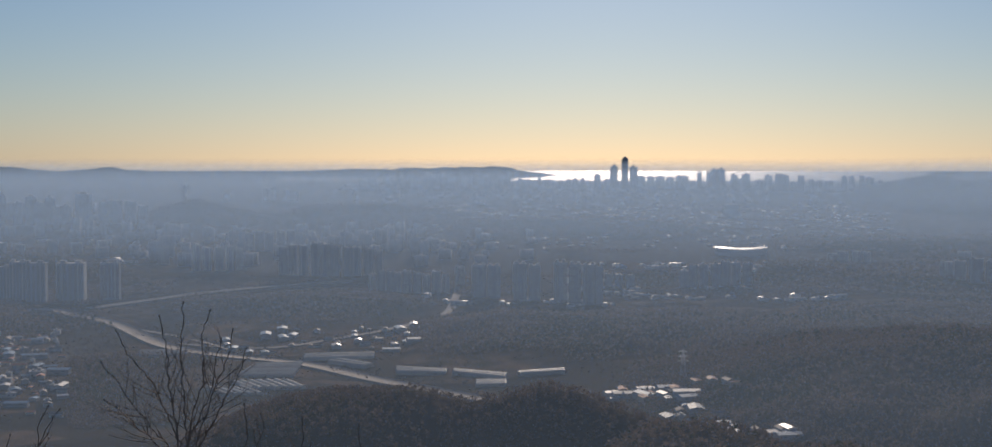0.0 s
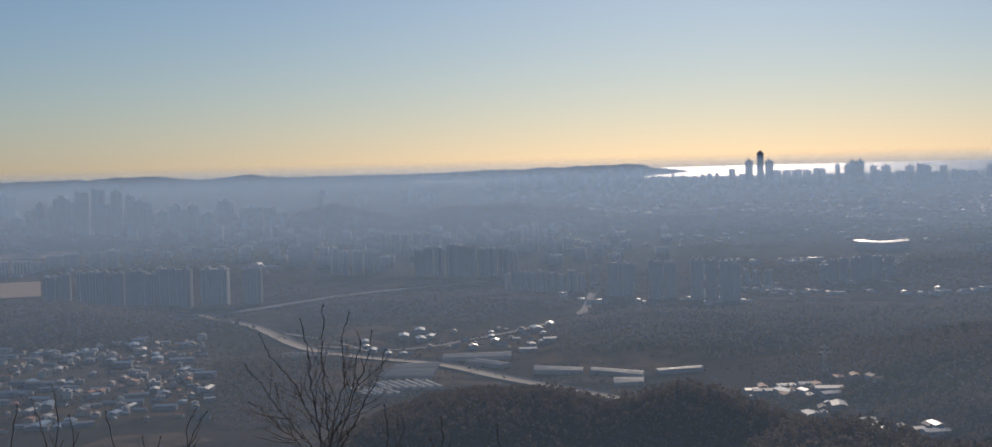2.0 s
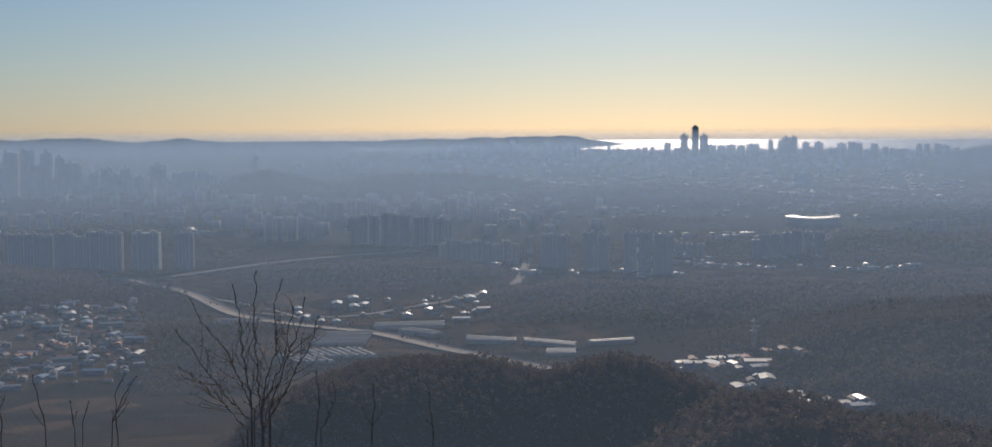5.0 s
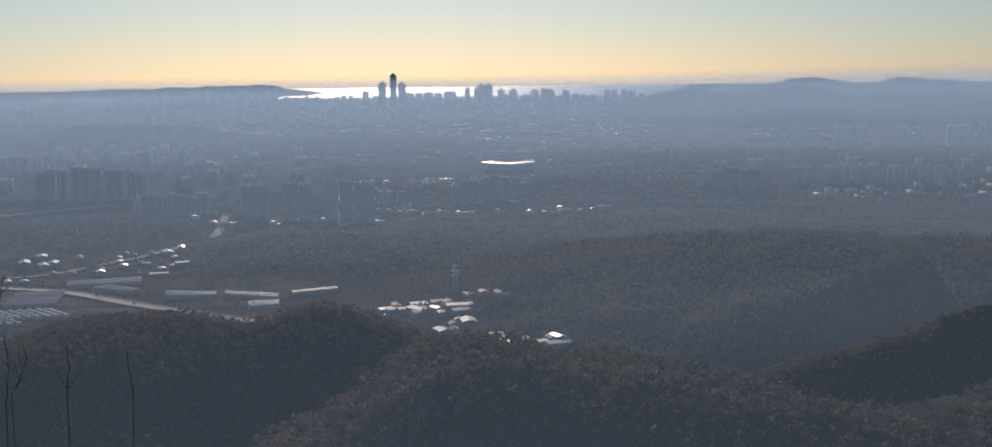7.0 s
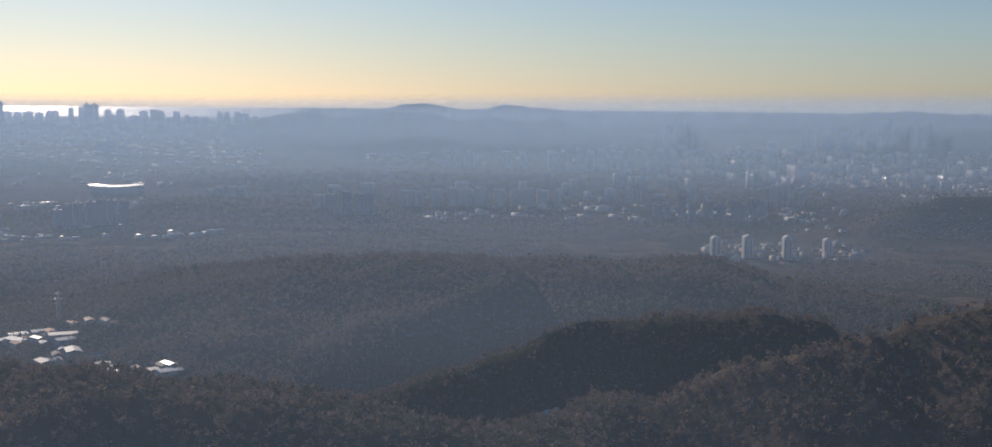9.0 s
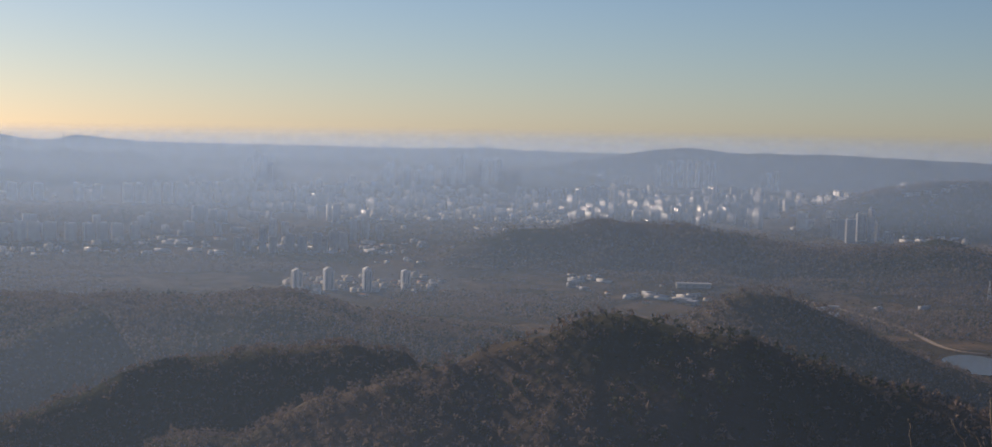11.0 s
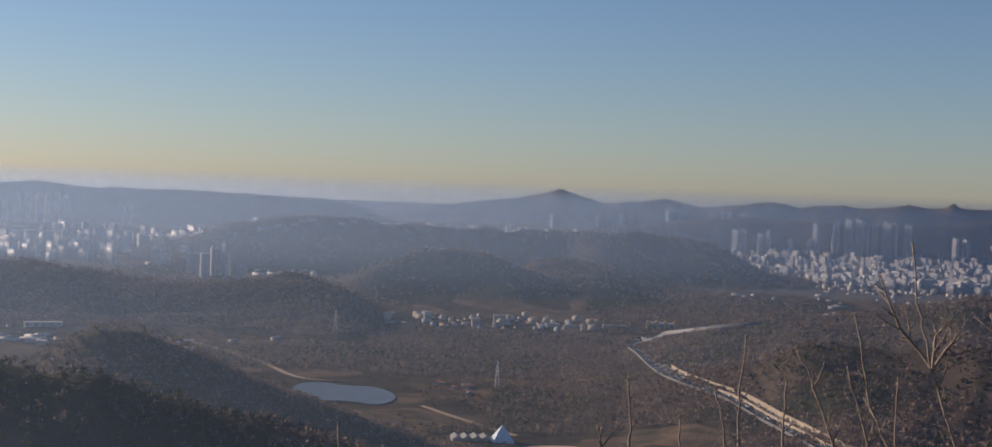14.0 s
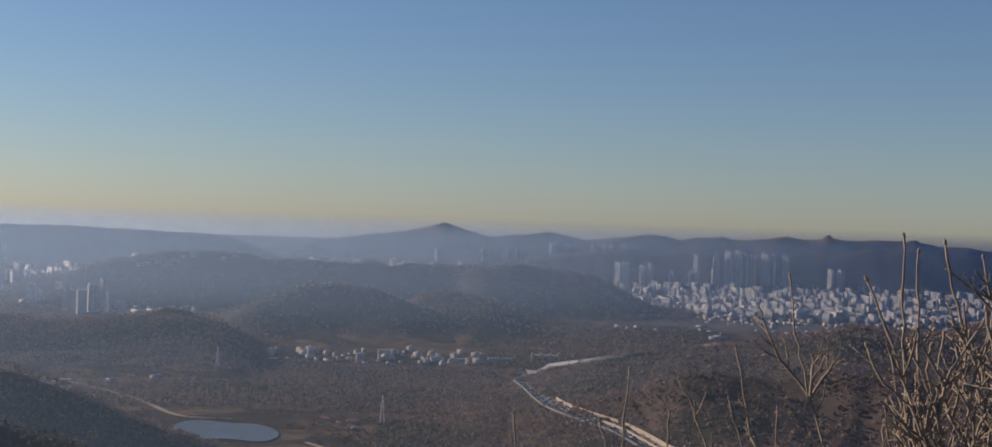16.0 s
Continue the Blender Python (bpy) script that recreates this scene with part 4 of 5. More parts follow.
def stand_tower(look_name, az, r, w, top, group, turn=None, rng=random, ground_z=None, crowd=False):
    ob, label, cat = LOOKS[look_name]
    if r > 3150:
        ob = FAR_LOOKS[look_name]
    z = ground_z if ground_z is not None else float(land(az, r)[0])
    at, s = place(az, r, z)
    bw, bd, bh = SIZE.get(look_name, (30, 13, 79))
    high = max(top - z, 12)
    t = turn if turn is not None else rng.choice((-25, -12, 0, 8, 20, 35) if az < 28 else (-62, -50, -40, -30, -45, 25))
    k = w / bw
    m = Matrix.Translation(at) @ Matrix.Rotation(radians(-az + t), 4, "Z") @ Matrix.Diagonal((k * s, max(k, 0.55) * s, high / bh * s, 1))
    if crowd:
        CROWD.append((FAR_LOOKS[look_name], m))
        return None
    return tagged(copy_thing(ob, m), label, cat, group)


GROUPS = [
    (NEAR_FLATS, ("pale", "pale", "blue"), "flats by the motorway bend", -14), (DARK_FLATS, ("blue",), "dark flats behind the low wood", 12),
    (ROW_FLATS, ("white", "pale"), "row of flats along the wood", None), (MID_FLATS, ("pale", "white", "cream", "white"), "housing estate on the plain", None),
    (BACK_FLATS, ("blue", "white"), "housing estate further back", None), (SOUTH_FLATS, ("blue", "dusk"), "flats near the stadium", None),
    (LEFT_CITY, ("dusk", "blue"), "harbour town towers", None), (LEFT_FAR, ("dusk",), "towers across the bay", None),
    (FIELD_FLATS, ("cream", "white", "blue"), "flats beside the fields", None), (SKYLINE_WEST, ("dusk", "white"), "skyline by the sea", None),
    (SKYLINE_BAY, ("wing", "dusk"), "skyline by the sea", None), (SKYLINE_EAST, ("wing", "dusk"), "skyline by the sea", None),
    (SKYLINE_EDGE, ("dusk", "white"), "skyline by the sea", None), (OFFICES, ("glass",), "office blocks on the plain", 10),
    (WEST_FLATS, ("white", "white", "blue"), "western housing estate", None), (WEST_FAR_FLATS, ("white", "cream", "blue"), "flats below the mountain", None),
    (ROUND_TOPS, ("round",), "four towers with round gables", 20), (CITY_MID, ("white", "blue"), "city flats in the haze", None),
    (RIGHT_TOWERS, ("white", "cream", "dusk", "blue"), "towers before the northern hills", None), (NORTH_TOWERS, ("dusk", "blue"), "far northern towers", None),
    (ROW_WHITE, ("white",), "low white slabs under the ridge", -20), (CITY_SPIRES, ("dusk", "glass"), "city centre towers", None), (CITY_TOWERS, ("glass", "dusk"), "city centre towers", None),
    (CITY_EAST_FAR, ("dusk", "blue"), "far eastern towers", None), (CITY_EAST, ("blue", "white", "dusk"), "eastern city flats", None), (CITY_EDGE, ("blue", "white", "cream", "white"), "flats at the foot of the ridge", None),
]
pick = random.Random(11)
for rows, looks, group, turn in GROUPS:
    feet = land([q[0] for q in rows], [q[1] for q in rows])[0]
    for (az, r, w, top), z in zip(rows, feet):
        stand_tower(pick.choice(looks), az, r, max(w, 14), top, group, turn, pick, float(z))
stand_tower("glass", 5.35, 14000, 62, 309, "skyline by the sea", 10)

# random estates: angles, distances, number, heights, widths, looks
ESTATES = [
    (78.5, 98, 4950, 6000, 1000, 16, 44, ("white", "cream", "cream", "blue", "cream"), "sunlit city beyond the forest slope"),
    (77.5, 98, 6000, 7800, 1050, 28, 68, ("white", "cream", "cream", "blue", "cream"), "sunlit city beyond the forest slope"),
    (46, 59, 4700, 6800, 330, 40, 85, ("white", "white", "cream", "blue"), "flats at the foot of the ridge"),
    (30, 47, 4200, 7500, 330, 25, 60, ("white", "blue", "dusk"), "city flats in the haze"),
    (-16, 2, 3600, 5200, 110, 30, 60, ("blue", "white", "dusk"), "housing estate further back"),
    (17, 33, 3600, 4200, 40, 20, 38, ("white", "blue"), "western housing estate"),
    (58, 78, 7500, 9500, 160, 40, 95, ("white", "dusk", "cream"), "far towers beyond the ridge"),
    (-27, -14, 5200, 8000, 110, 30, 75, ("blue", "dusk"), "harbour town towers"),
    (-6.5, 14, 12600, 14300, 300, 18, 48, ("dusk", "blue"), "skyline by the sea"),
    (-6, 16, 8000, 12500, 160, 20, 50, ("dusk", "blue", "white"), "skyline by the sea"),
    (77, 96, 9000, 10500, 60, 60, 120, ("dusk", "blue", "white"), "far towers before the hills"),
]
for a0, a1, r0, r1, n, h0, h1, looks, group in ESTATES:
    spots = [(pick.uniform(a0, a1), math.sqrt(pick.uniform(r0 ** 2, r1 ** 2))) for k in range(n)]
    for (az, r), z, wood in zip(spots, *land(*zip(*spots))):
        if wood < 0.4:
            stand_tower(pick.choice(looks), az, r, pick.uniform(18, 42), float(z) + pick.uniform(h0, h1) * pick.choice((0.5, 0.7, 1, 1)), group, None, pick, float(z), True)
join_stuff("distant_flats", CROWD, "far crowded blocks of flats in pale haze", "buildings")
for ob in [v[0] for v in LOOKS.values()] + list(FAR_LOOKS.values()):
    drop(ob)


# ---- low houses and sheds ----
def gable_house(w, d, h, roof_h, wall, roof, name="house"):
    ob = new(name)
    part("wall", box(-w / 2, w / 2, -d / 2, d / 2, -3, h), wall, ob)
    bm = bmesh.new()
    e = 0.5
    pts = [(-w / 2 - e, -d / 2 - e, h), (w / 2 + e, -d / 2 - e, h), (w / 2 + e, d / 2 + e, h), (-w / 2 - e, d / 2 + e, h), (-w / 2 - e, 0, h + roof_h), (w / 2 + e, 0, h + roof_h)]
    v = [bm.verts.new(p) for p in pts]
    for f in ((0, 1, 5, 4), (2, 3, 4, 5), (0, 4, 3), (1, 2, 5), (3, 2, 1, 0)):
        bm.faces.new([v[i] for i in f])
    part("roof", bm, roof, ob)
    for x in (-w / 4, w / 4):
        part("window", box(x - w * 0.08, x + w * 0.08, -d / 2 - 0.12, -d / 2 + 0.1, h * 0.35, h * 0.75), GLASS_DARK, ob)
    return ob


def flat_house(w, d, h, wall, roof):
    ob = new("house")
    part("wall", box(-w / 2, w / 2, -d / 2, d / 2, -3, h), wall, ob)
    part("roof", box(-w / 2 - 0.3, w / 2 + 0.3, -d / 2 - 0.3, d / 2 + 0.3, h, h + 0.5), roof, ob)
    part("stair_house", box(-w / 4, 0, -d / 4, d / 4, h + 0.5, h + 3), wall, ob)
    for x in (-w / 4, w / 4):
        part("window", box(x - w * 0.1, x + w * 0.1, -d / 2 - 0.12, -d / 2 + 0.1, h * 0.3, h * 0.8), GLASS_DARK, ob)
    return ob


HOUSES = [
    (gable_house(13, 9, 4, 2.2, PAINT_WHITE, DULL_ROOF), "small white house under a grey tiled roof"),
    (gable_house(16, 10, 5, 1.6, PAINT_CREAM, RED_ROOF), "cream house under a dull red roof"),
    (gable_house(22, 12, 6, 1.8, PAINT_GREY, METAL_ROOF, "shed"), "grey shed with a shining sheet-metal roof"),
    (gable_house(34, 16, 7, 1.9, PAINT_WHITE, METAL_ROOF, "shed"), "long white warehouse with a bright metal roof"),
    (gable_house(26, 15, 6, 1.8, PAINT_GREY, BLUE_ROOF, "shed"), "workshop with a blue steel roof"),
    (flat_house(13, 10, 8, PAINT_WHITE, PAINT_GREY), "white flat-roofed house of two storeys"),
    (flat_house(17, 12, 12, PAINT_CREAM, PAINT_GREY), "cream flat-roofed building of three storeys"),
]
FAR_HOUSES = [joined(v[0], v[0].name.split(".")[0]) for v in HOUSES]
# angles, distances, number, which houses, group
QUARTERS = [
    (-29, -17.6, 1560, 2300, 400, (0, 0, 1, 5, 2, 4, 4, 5), "village in the valley"), (4.6, 8.2, 1590, 1680, 30, (0, 0, 4, 2, 1), "hamlet below the near ridge"), (7.2, 9.6, 1450, 1560, 12, (0, 4, 0, 5), "hamlet below the near ridge"), (9.0, 12.3, 1385, 1450, 16, (4, 0, 0, 2), "hamlet below the near ridge"), (8.2, 10.5, 1700, 1900, 16, (0, 2, 1), "hamlet below the near ridge"),
    (64, 74, 2850, 3150, 80, (1, 5, 6, 5, 0), "village under the hill"), (34, 41, 2400, 2750, 80, (0, 1, 5, 6), "village by the four towers"),
    (46, 53, 2350, 2800, 50, (2, 1, 3, 0), "yards before the hill"), (-12, 1, 1985, 2230, 60, (0, 0, 4, 2, 4), "yards along the road"),
    (-6, 5, 2600, 2720, 26, (3, 2), "yards behind the wood"), (3, 14, 2750, 3700, 300, (2, 2, 4, 0, 3), "workshops on the plain"),
    (-3, 16, 4200, 8500, 560, (3, 2, 2, 4), "factories towards the sea"), (-27, -8, 3600, 5200, 80, (3, 6, 4), "sheds beside the fields"),
    (22, 40, 3000, 3700, 260, (6, 5, 3, 1), "low town before the flats"), (55, 62, 4300, 4900, 160, (6, 5, 6, 3), "low town under the ridge"),
    (78, 96, 4750, 5300, 260, (6, 5, 3, 6), "low edge of the sunlit city"), (82, 90, 4200, 4800, 40, (3, 2, 5), "sheds at the forest edge"),
    (36, 48, 4000, 5500, 420, (6, 5, 6, 3), "low city in the haze"), (26.5, 28.2, 1120, 1200, 4, (2, 5), "buildings in the side valley"),
    (67, 69, 1900, 2020, 7, (1, 1, 0), "red-roofed sheds by the pond"), (20, 33, 5600, 7500, 60, (3, 3), "sheds below the mountain"),
    (52, 62, 2150, 2500, 24, (2, 0, 3), "huts along the valley track"), (78, 84, 3500, 4300, 40, (3, 2, 1, 5), "sheds on the valley floor"),
]
LOW = []
for a0, a1, r0, r1, n, kinds, group in QUARTERS:
    spots = [(pick.uniform(a0, a1), math.sqrt(pick.uniform(r0 ** 2, r1 ** 2))) for k in range(n)]
    for (az, r), z, wood in zip(spots, *land(*zip(*spots))):
        if wood > 0.5 and r > 1780:
            continue
        if r < 1780:
            near = seen(az, r)
            if near < 0.8 * r and r > 1250:
                continue
            r, z = near, float(land(az, near)[0])
        kind = pick.choice(kinds)
        ob, label = HOUSES[kind]
        if r > 2450:
            ob = FAR_HOUSES[kind]
        at, s = place(az, r, float(z))
        grow = pick.uniform(0.5, 1.05)
        turn = pick.choice((10, 100)) + pick.uniform(-14, 14)
        m = (Matrix.Translation(at) @ Matrix.Rotation(radians(turn), 4, "Z") @ Matrix.Diagonal((s * grow * pick.uniform(0.8, 1.4), s * grow, s * grow * pick.uniform(0.85, 1.1), 1)))
        if r > 2450:
            LOW.append((ob, m))
            continue
        c = copy_thing(ob, m)
        tagged(c, label, "shed" if "shed" in ob.name else "house", group)
join_stuff("distant_houses", LOW, "far low houses, sheds and metal roofs", "buildings")
for ob in [v[0] for v in HOUSES] + FAR_HOUSES:
    drop(ob)
# ---- roads ----
def ribbon(name, line, width, mat, label, lift=0.9, step=14.0):
    """A road laid over the ground along points given as compass angle and distance, with raised kerbs."""
    line = [(a, seen(a, r, lift)) for a, r in line]
    pts = [Vector((r * math.sin(radians(a)), r * math.cos(radians(a)), 0)) for a, r in line]
    path = []
    for k in range(len(pts) - 1):
        p0, p1, p2, p3 = pts[max(k - 1, 0)], pts[k], pts[k + 1], pts[min(k + 2, len(pts) - 1)]
        n = max(2, int((p2 - p1).length / step))
        for j in range(n):
            t = j / n
            path.append(0.5 * (2 * p1 + (p2 - p0) * t + (2 * p0 - 5 * p1 + 4 * p2 - p3) * t * t + (3 * p1 - p0 - 3 * p2 + p3) * t ** 3))
    path.append(pts[-1])
    flat = np.array([p[:2] for p in path])
    way = np.gradient(flat, axis=0)
    way /= np.linalg.norm(way, axis=1, keepdims=True)
    side = np.stack([way[:, 1], -way[:, 0]], -1)
    cross = [(-0.5, -3.0), (-0.5, 0.35), (-0.485, 0.35), (-0.48, 0.0), (0.48, 0.0), (0.485, 0.35), (0.5, 0.35), (0.5, -3.0)]
    az, r = np.degrees(np.arctan2(flat[:, 0], flat[:, 1])), np.hypot(flat[:, 0], flat[:, 1])
    z = land(az, r)[0]
    z = np.convolve(np.pad(z, 8, mode="edge"), np.ones(17) / 17, "valid") + lift
    rows = []
    for off, up in cross:
        q = flat + side * off * width
        rows.append(place_all(np.degrees(np.arctan2(q[:, 0], q[:, 1])), np.hypot(q[:, 0], q[:, 1]), z + up))
    co = np.stack(rows, 1).reshape(-1, 3)
    k = len(cross)
    i = np.arange(len(flat) - 1)[:, None] * k + np.arange(k - 1)[None, :]
    me = quick_mesh(name, co, np.stack([i, i + 1, i + k + 1, i + k], -1).reshape(-1, 4))
    me.materials.append(mat)
    tagged(new(name, me), label, "road", kind="structure")
    return flat, way, z


motorway = ribbon("road", [(-0.5, 1600), (-1.3, 1624), (-4.9, 1748), (-8.0, 1896), (-11.4, 2009), (-13.6, 2131), (-15.6, 2445), (-17.8, 2640), (-19.5, 2760)], 30, PALE_ROAD, "wide pale motorway crossing the valley", 2.0)
ribbon("road", [(-18.6, 2640), (-16.3, 2719), (-13.9, 2847), (-10.1, 3044), (-6, 3200)], 24, PALE_ROAD, "pale road running past the flats", 3.0)
ribbon("road", [(-13.0, 2140), (-9.6, 2065), (-6.7, 2160), (-3.8, 2315), (-2.2, 2482), (-1.7, 2791), (-1.5, 3300)], 16, PALE_ROAD, "pale road cutting through the low wood")
ribbon("road", [(-14.5, 2330), (-12.6, 2210), (-11.0, 2060)], 12, PALE_ROAD, "slip road down to the valley")
DIRT = material("dirt_track", (0.17, 0.13, 0.095), 0.9, spots=((0.12, 0.09, 0.065), 12), scale=0.8)
ribbon("road", [(54.5, 2650), (57, 2480), (59.5, 2250), (61.3, 2050), (63.5, 2010)], 7, DIRT, "pale dirt track leading to the pond")
ribbon("road", [(66.5, 1800), (68.5, 1690), (70.5, 1600)], 5, DIRT, "pale winding park path")
highway = ribbon("road", [(84.5, 1560), (82.2, 1741), (79.8, 1960), (77.4, 2199), (75.9, 2450), (75.3, 2647), (75.7, 2800), (76.8, 2930), (80.0, 3150), (84, 3300)], 27, ASPHALT, "grey highway full of cars curving through the woods", 3.0)


# ---- cars on the highway ----
def car(paint, length=4.6, cabin=1.45, name="car"):
    ob = new(name)
    bm = box(-0.9, 0.9, -length / 2, length / 2, 0.35, 0.95, 0.12)
    part("body", bm, paint, ob)
    bm = box(-0.8, 0.8, -length * 0.28, length * 0.32, 0.95, cabin, 0.1)
    for v in bm.verts:
        if v.co.z > 1.1:
            v.co.y *= 0.8
            v.co.x *= 0.88
    part("cabin", bm, GLASS_PLAIN, ob, "dark glazed cabin")
    bm = bmesh.new()
    for y in (-length * 0.3, length * 0.3):
        box(-0.92, 0.92, y - 0.32, y + 0.32, 0.0, 0.64, 0.1, bm)
    part("wheels", bm, RUBBER, ob)
    return ob


GLASS_PLAIN = material("car_glass", (0.03, 0.035, 0.04), 0.1, spots=((0.05, 0.055, 0.06), 2), scale=0.5)
RUBBER = material("rubber", (0.03, 0.03, 0.03), 0.8, scale=0.3)
CARS = [(car(material("white_paint", (0.75, 0.75, 0.74), 0.25, scale=2)), "small white car in heavy traffic"),
        (car(material("silver_paint", (0.5, 0.51, 0.52), 0.25, 0.6, scale=2)), "silver car in heavy traffic"),
        (car(material("black_paint", (0.04, 0.04, 0.045), 0.2, scale=2)), "dark car in heavy traffic"),
        (car(material("bus_paint", (0.62, 0.66, 0.7), 0.35, scale=2), 10.5, 3.1, "bus"), "long pale bus in heavy traffic")]
flat, way, rz = highway
run = np.concatenate([[0], np.cumsum(np.hypot(*np.diff(flat, axis=0).T))])
lane_rng = random.Random(4)
for lane in (-9.5, -6.0, -2.6, 3.2, 6.6, 10.0):
    d = lane_rng.uniform(0, 20)
    while d < run[-1] - 30:
        i = int(np.searchsorted(run, d)) - 1
        i = max(0, min(i, len(flat) - 2))
        f = (d - run[i]) / (run[i + 1] - run[i])
        p = flat[i] * (1 - f) + flat[i + 1] * f + np.array([way[i][1], -way[i][0]]) * lane
        z = rz[i] * (1 - f) + rz[i + 1] * f
        at, s = place(math.degrees(math.atan2(p[0], p[1])), float(np.hypot(*p)), float(z) + 0.02)
        turn = math.atan2(-way[i][0], way[i][1])
        ob, label = CARS[lane_rng.choices((0, 1, 2, 3), (5, 3, 3, 0.5))[0]]
        tagged(copy_thing(ob, Matrix.Translation(at) @ Matrix.Rotation(turn + (math.pi if lane > 0 else 0), 4, "Z") @ Matrix.Scale(s * 1.15, 4)), label, "bus" if "bus" in label else "car", "cars on the highway")
        d += lane_rng.uniform(17, 44) if lane < 0 else lane_rng.uniform(40, 110)
for ob, _ in CARS:
    drop(ob)


# ---- highway walls, pylons, greenhouses ----
def barrier(path, off, a, b, high, mat, label):
    fl, wy, zz = path
    n = len(fl)
    i0, i1 = int(a * n), int(b * n)
    side = np.stack([wy[:, 1], -wy[:, 0]], -1)
    rows = []
    for o, up in ((off - 0.4, -2), (off - 0.4, high), (off + 0.4, high), (off + 0.4, -2)):
        q = fl[i0:i1] + side[i0:i1] * o
        rows.append(place_all(np.degrees(np.arctan2(q[:, 0], q[:, 1])), np.hypot(q[:, 0], q[:, 1]), zz[i0:i1] + up))
    co = np.stack(rows, 1).reshape(-1, 3)
    i = np.arange(i1 - i0 - 1)[:, None] * 4 + np.arange(3)[None, :]
    me = quick_mesh("noise_barrier", co, np.stack([i, i + 1, i + 5, i + 4], -1).reshape(-1, 4))
    me.materials.append(mat)
    tagged(new("noise_barrier", me), label, "barrier")


OCHRE = material("ochre_panels", (0.25, 0.2, 0.135), 0.7, spots=((0.2, 0.16, 0.11), 8), scale=2.0)
barrier(highway, 14.2, 0.02, 0.34, 6, OCHRE, "long ochre noise barrier beside the highway")
barrier(highway, 0.3, 0.02, 0.22, 3.5, OCHRE, "ochre median wall between the lanes")
barrier(highway, 14.2, 0.70, 0.98, 5, material("dark_panels", (0.09, 0.1, 0.11), 0.6, scale=2.0), "dark grey noise barrier at the bend")

STEEL = material("galvanised_steel", (0.5, 0.5, 0.5), 0.5, 0.6, scale=0.5)


def pylon(high, foot=6.0, arms=3):
    """A lattice mast: four legs, cross braces and arms."""
    ob = thing("power_pylon", "grey steel lattice power pylon among trees", "pylon")

    def bar(p, q, t, bm):
        p, q = Vector(p), Vector(q)
        d = q - p
        m = Matrix.Translation((p + q) / 2) @ d.to_track_quat("Z", "Y").to_matrix().to_4x4() @ Matrix.Diagonal((t, t, d.length, 1))
        bmesh.ops.create_cube(bm, size=1.0, matrix=m)

    def half(z):
        return foot / 2 * (1 - z / high) + 0.5

    for sx in (-1, 1):
        for sy in (-1, 1):
            bm = bmesh.new()
            bar((sx * half(0), sy * half(0), -1), (sx * half(high), sy * half(high), high), 0.45, bm)
            part("leg", bm, STEEL, ob)
    for k in range(7):
        z0, z1 = high * k / 7, high * (k + 1) / 7
        bm = bmesh.new()
        for sx, sy, tx, ty in ((-1, -1, 1, -1), (1, -1, 1, 1), (1, 1, -1, 1), (-1, 1, -1, -1)):
            bar((sx * half(z0), sy * half(z0), z0), (tx * half(z1), ty * half(z1), z1), 0.25, bm)
            bar((tx * half(z0), ty * half(z0), z0), (sx * half(z1), sy * half(z1), z1), 0.25, bm)
        part("brace", bm, STEEL, ob)
    for k in range(arms):
        z = high * (0.62 + 0.16 * k)
        w = 7 - 1.2 * k
        bm = bmesh.new()
        bar((-w, 0, z), (w, 0, z), 0.5, bm)
        bar((-w, 0, z), (0, 0, z + 2), 0.3, bm)
        bar((w, 0, z), (0, 0, z + 2), 0.3, bm)
        for x in (-w, -w / 2, w / 2, w):
            bar((x, 0, z), (x, 0, z - 1.8), 0.35, bm)
        part("arm", bm, STEEL, ob)
    return ob


def set_down(ob, az, r, turn=0.0, up=0.0, grow=1.0):
    if r < 3300:
        r = seen(az, r)
    at, s = place(az, r, float(land(az, r)[0]) + up)
    ob.matrix_basis = Matrix.Translation(at) @ Matrix.Rotation(radians(turn), 4, "Z") @ Matrix.Scale(s * grow, 4)
    return ob


set_down(pylon(34), 7.8, 1760, 10)
set_down(pylon(42), 69.6, 1974, 30)
set_down(pylon(40), 62.8, 2700, 30)
set_down(pylon(55), 23.6, 8500, 30, grow=1.5)
set_down(pylon(55), 25.4, 8500, 30, grow=1.5)


def greenhouse(length, width=9.0, high=4.2):
    """A film tunnel on hoops, with end walls and a door."""
    ob = thing("greenhouse", "long white film-covered greenhouse tunnel on the valley floor", "greenhouse", "greenhouses in the valley")
    bm = bmesh.new()
    arc = [(-width / 2 * math.cos(a), high * math.sin(a)) for a in np.linspace(0, math.pi, 11)]
    ends = [[bm.verts.new((x, y, z)) for x, z in arc] for y in (-length / 2, length / 2)]
    for p in range(10):
        bm.faces.new((ends[0][p], ends[0][p + 1], ends[1][p + 1], ends[1][p]))
    for ring in ends:
        bm.faces.new(ring)
    part("film_cover", bm, FILM, ob)
    for k in range(4):
        y = -length / 2 + length * k / 3
        bm = bmesh.new()
        a = [[bm.verts.new((x * g, y + o, z * g)) for x, z in arc] for o, g in ((-0.25, 1.0), (-0.25, 1.03), (0.25, 1.03), (0.25, 1.0))]
        for p in range(10):
            for u, v in ((0, 1), (1, 2), (2, 3)):
                bm.faces.new((a[u][p], a[u][p + 1], a[v][p + 1], a[v][p]))
        part("hoop", bm, STEEL, ob)
    part("door", box(-1, 1, -length / 2 - 0.1, -length / 2 + 0.05, 0, 2.4), PAINT_GREY, ob)
    return ob


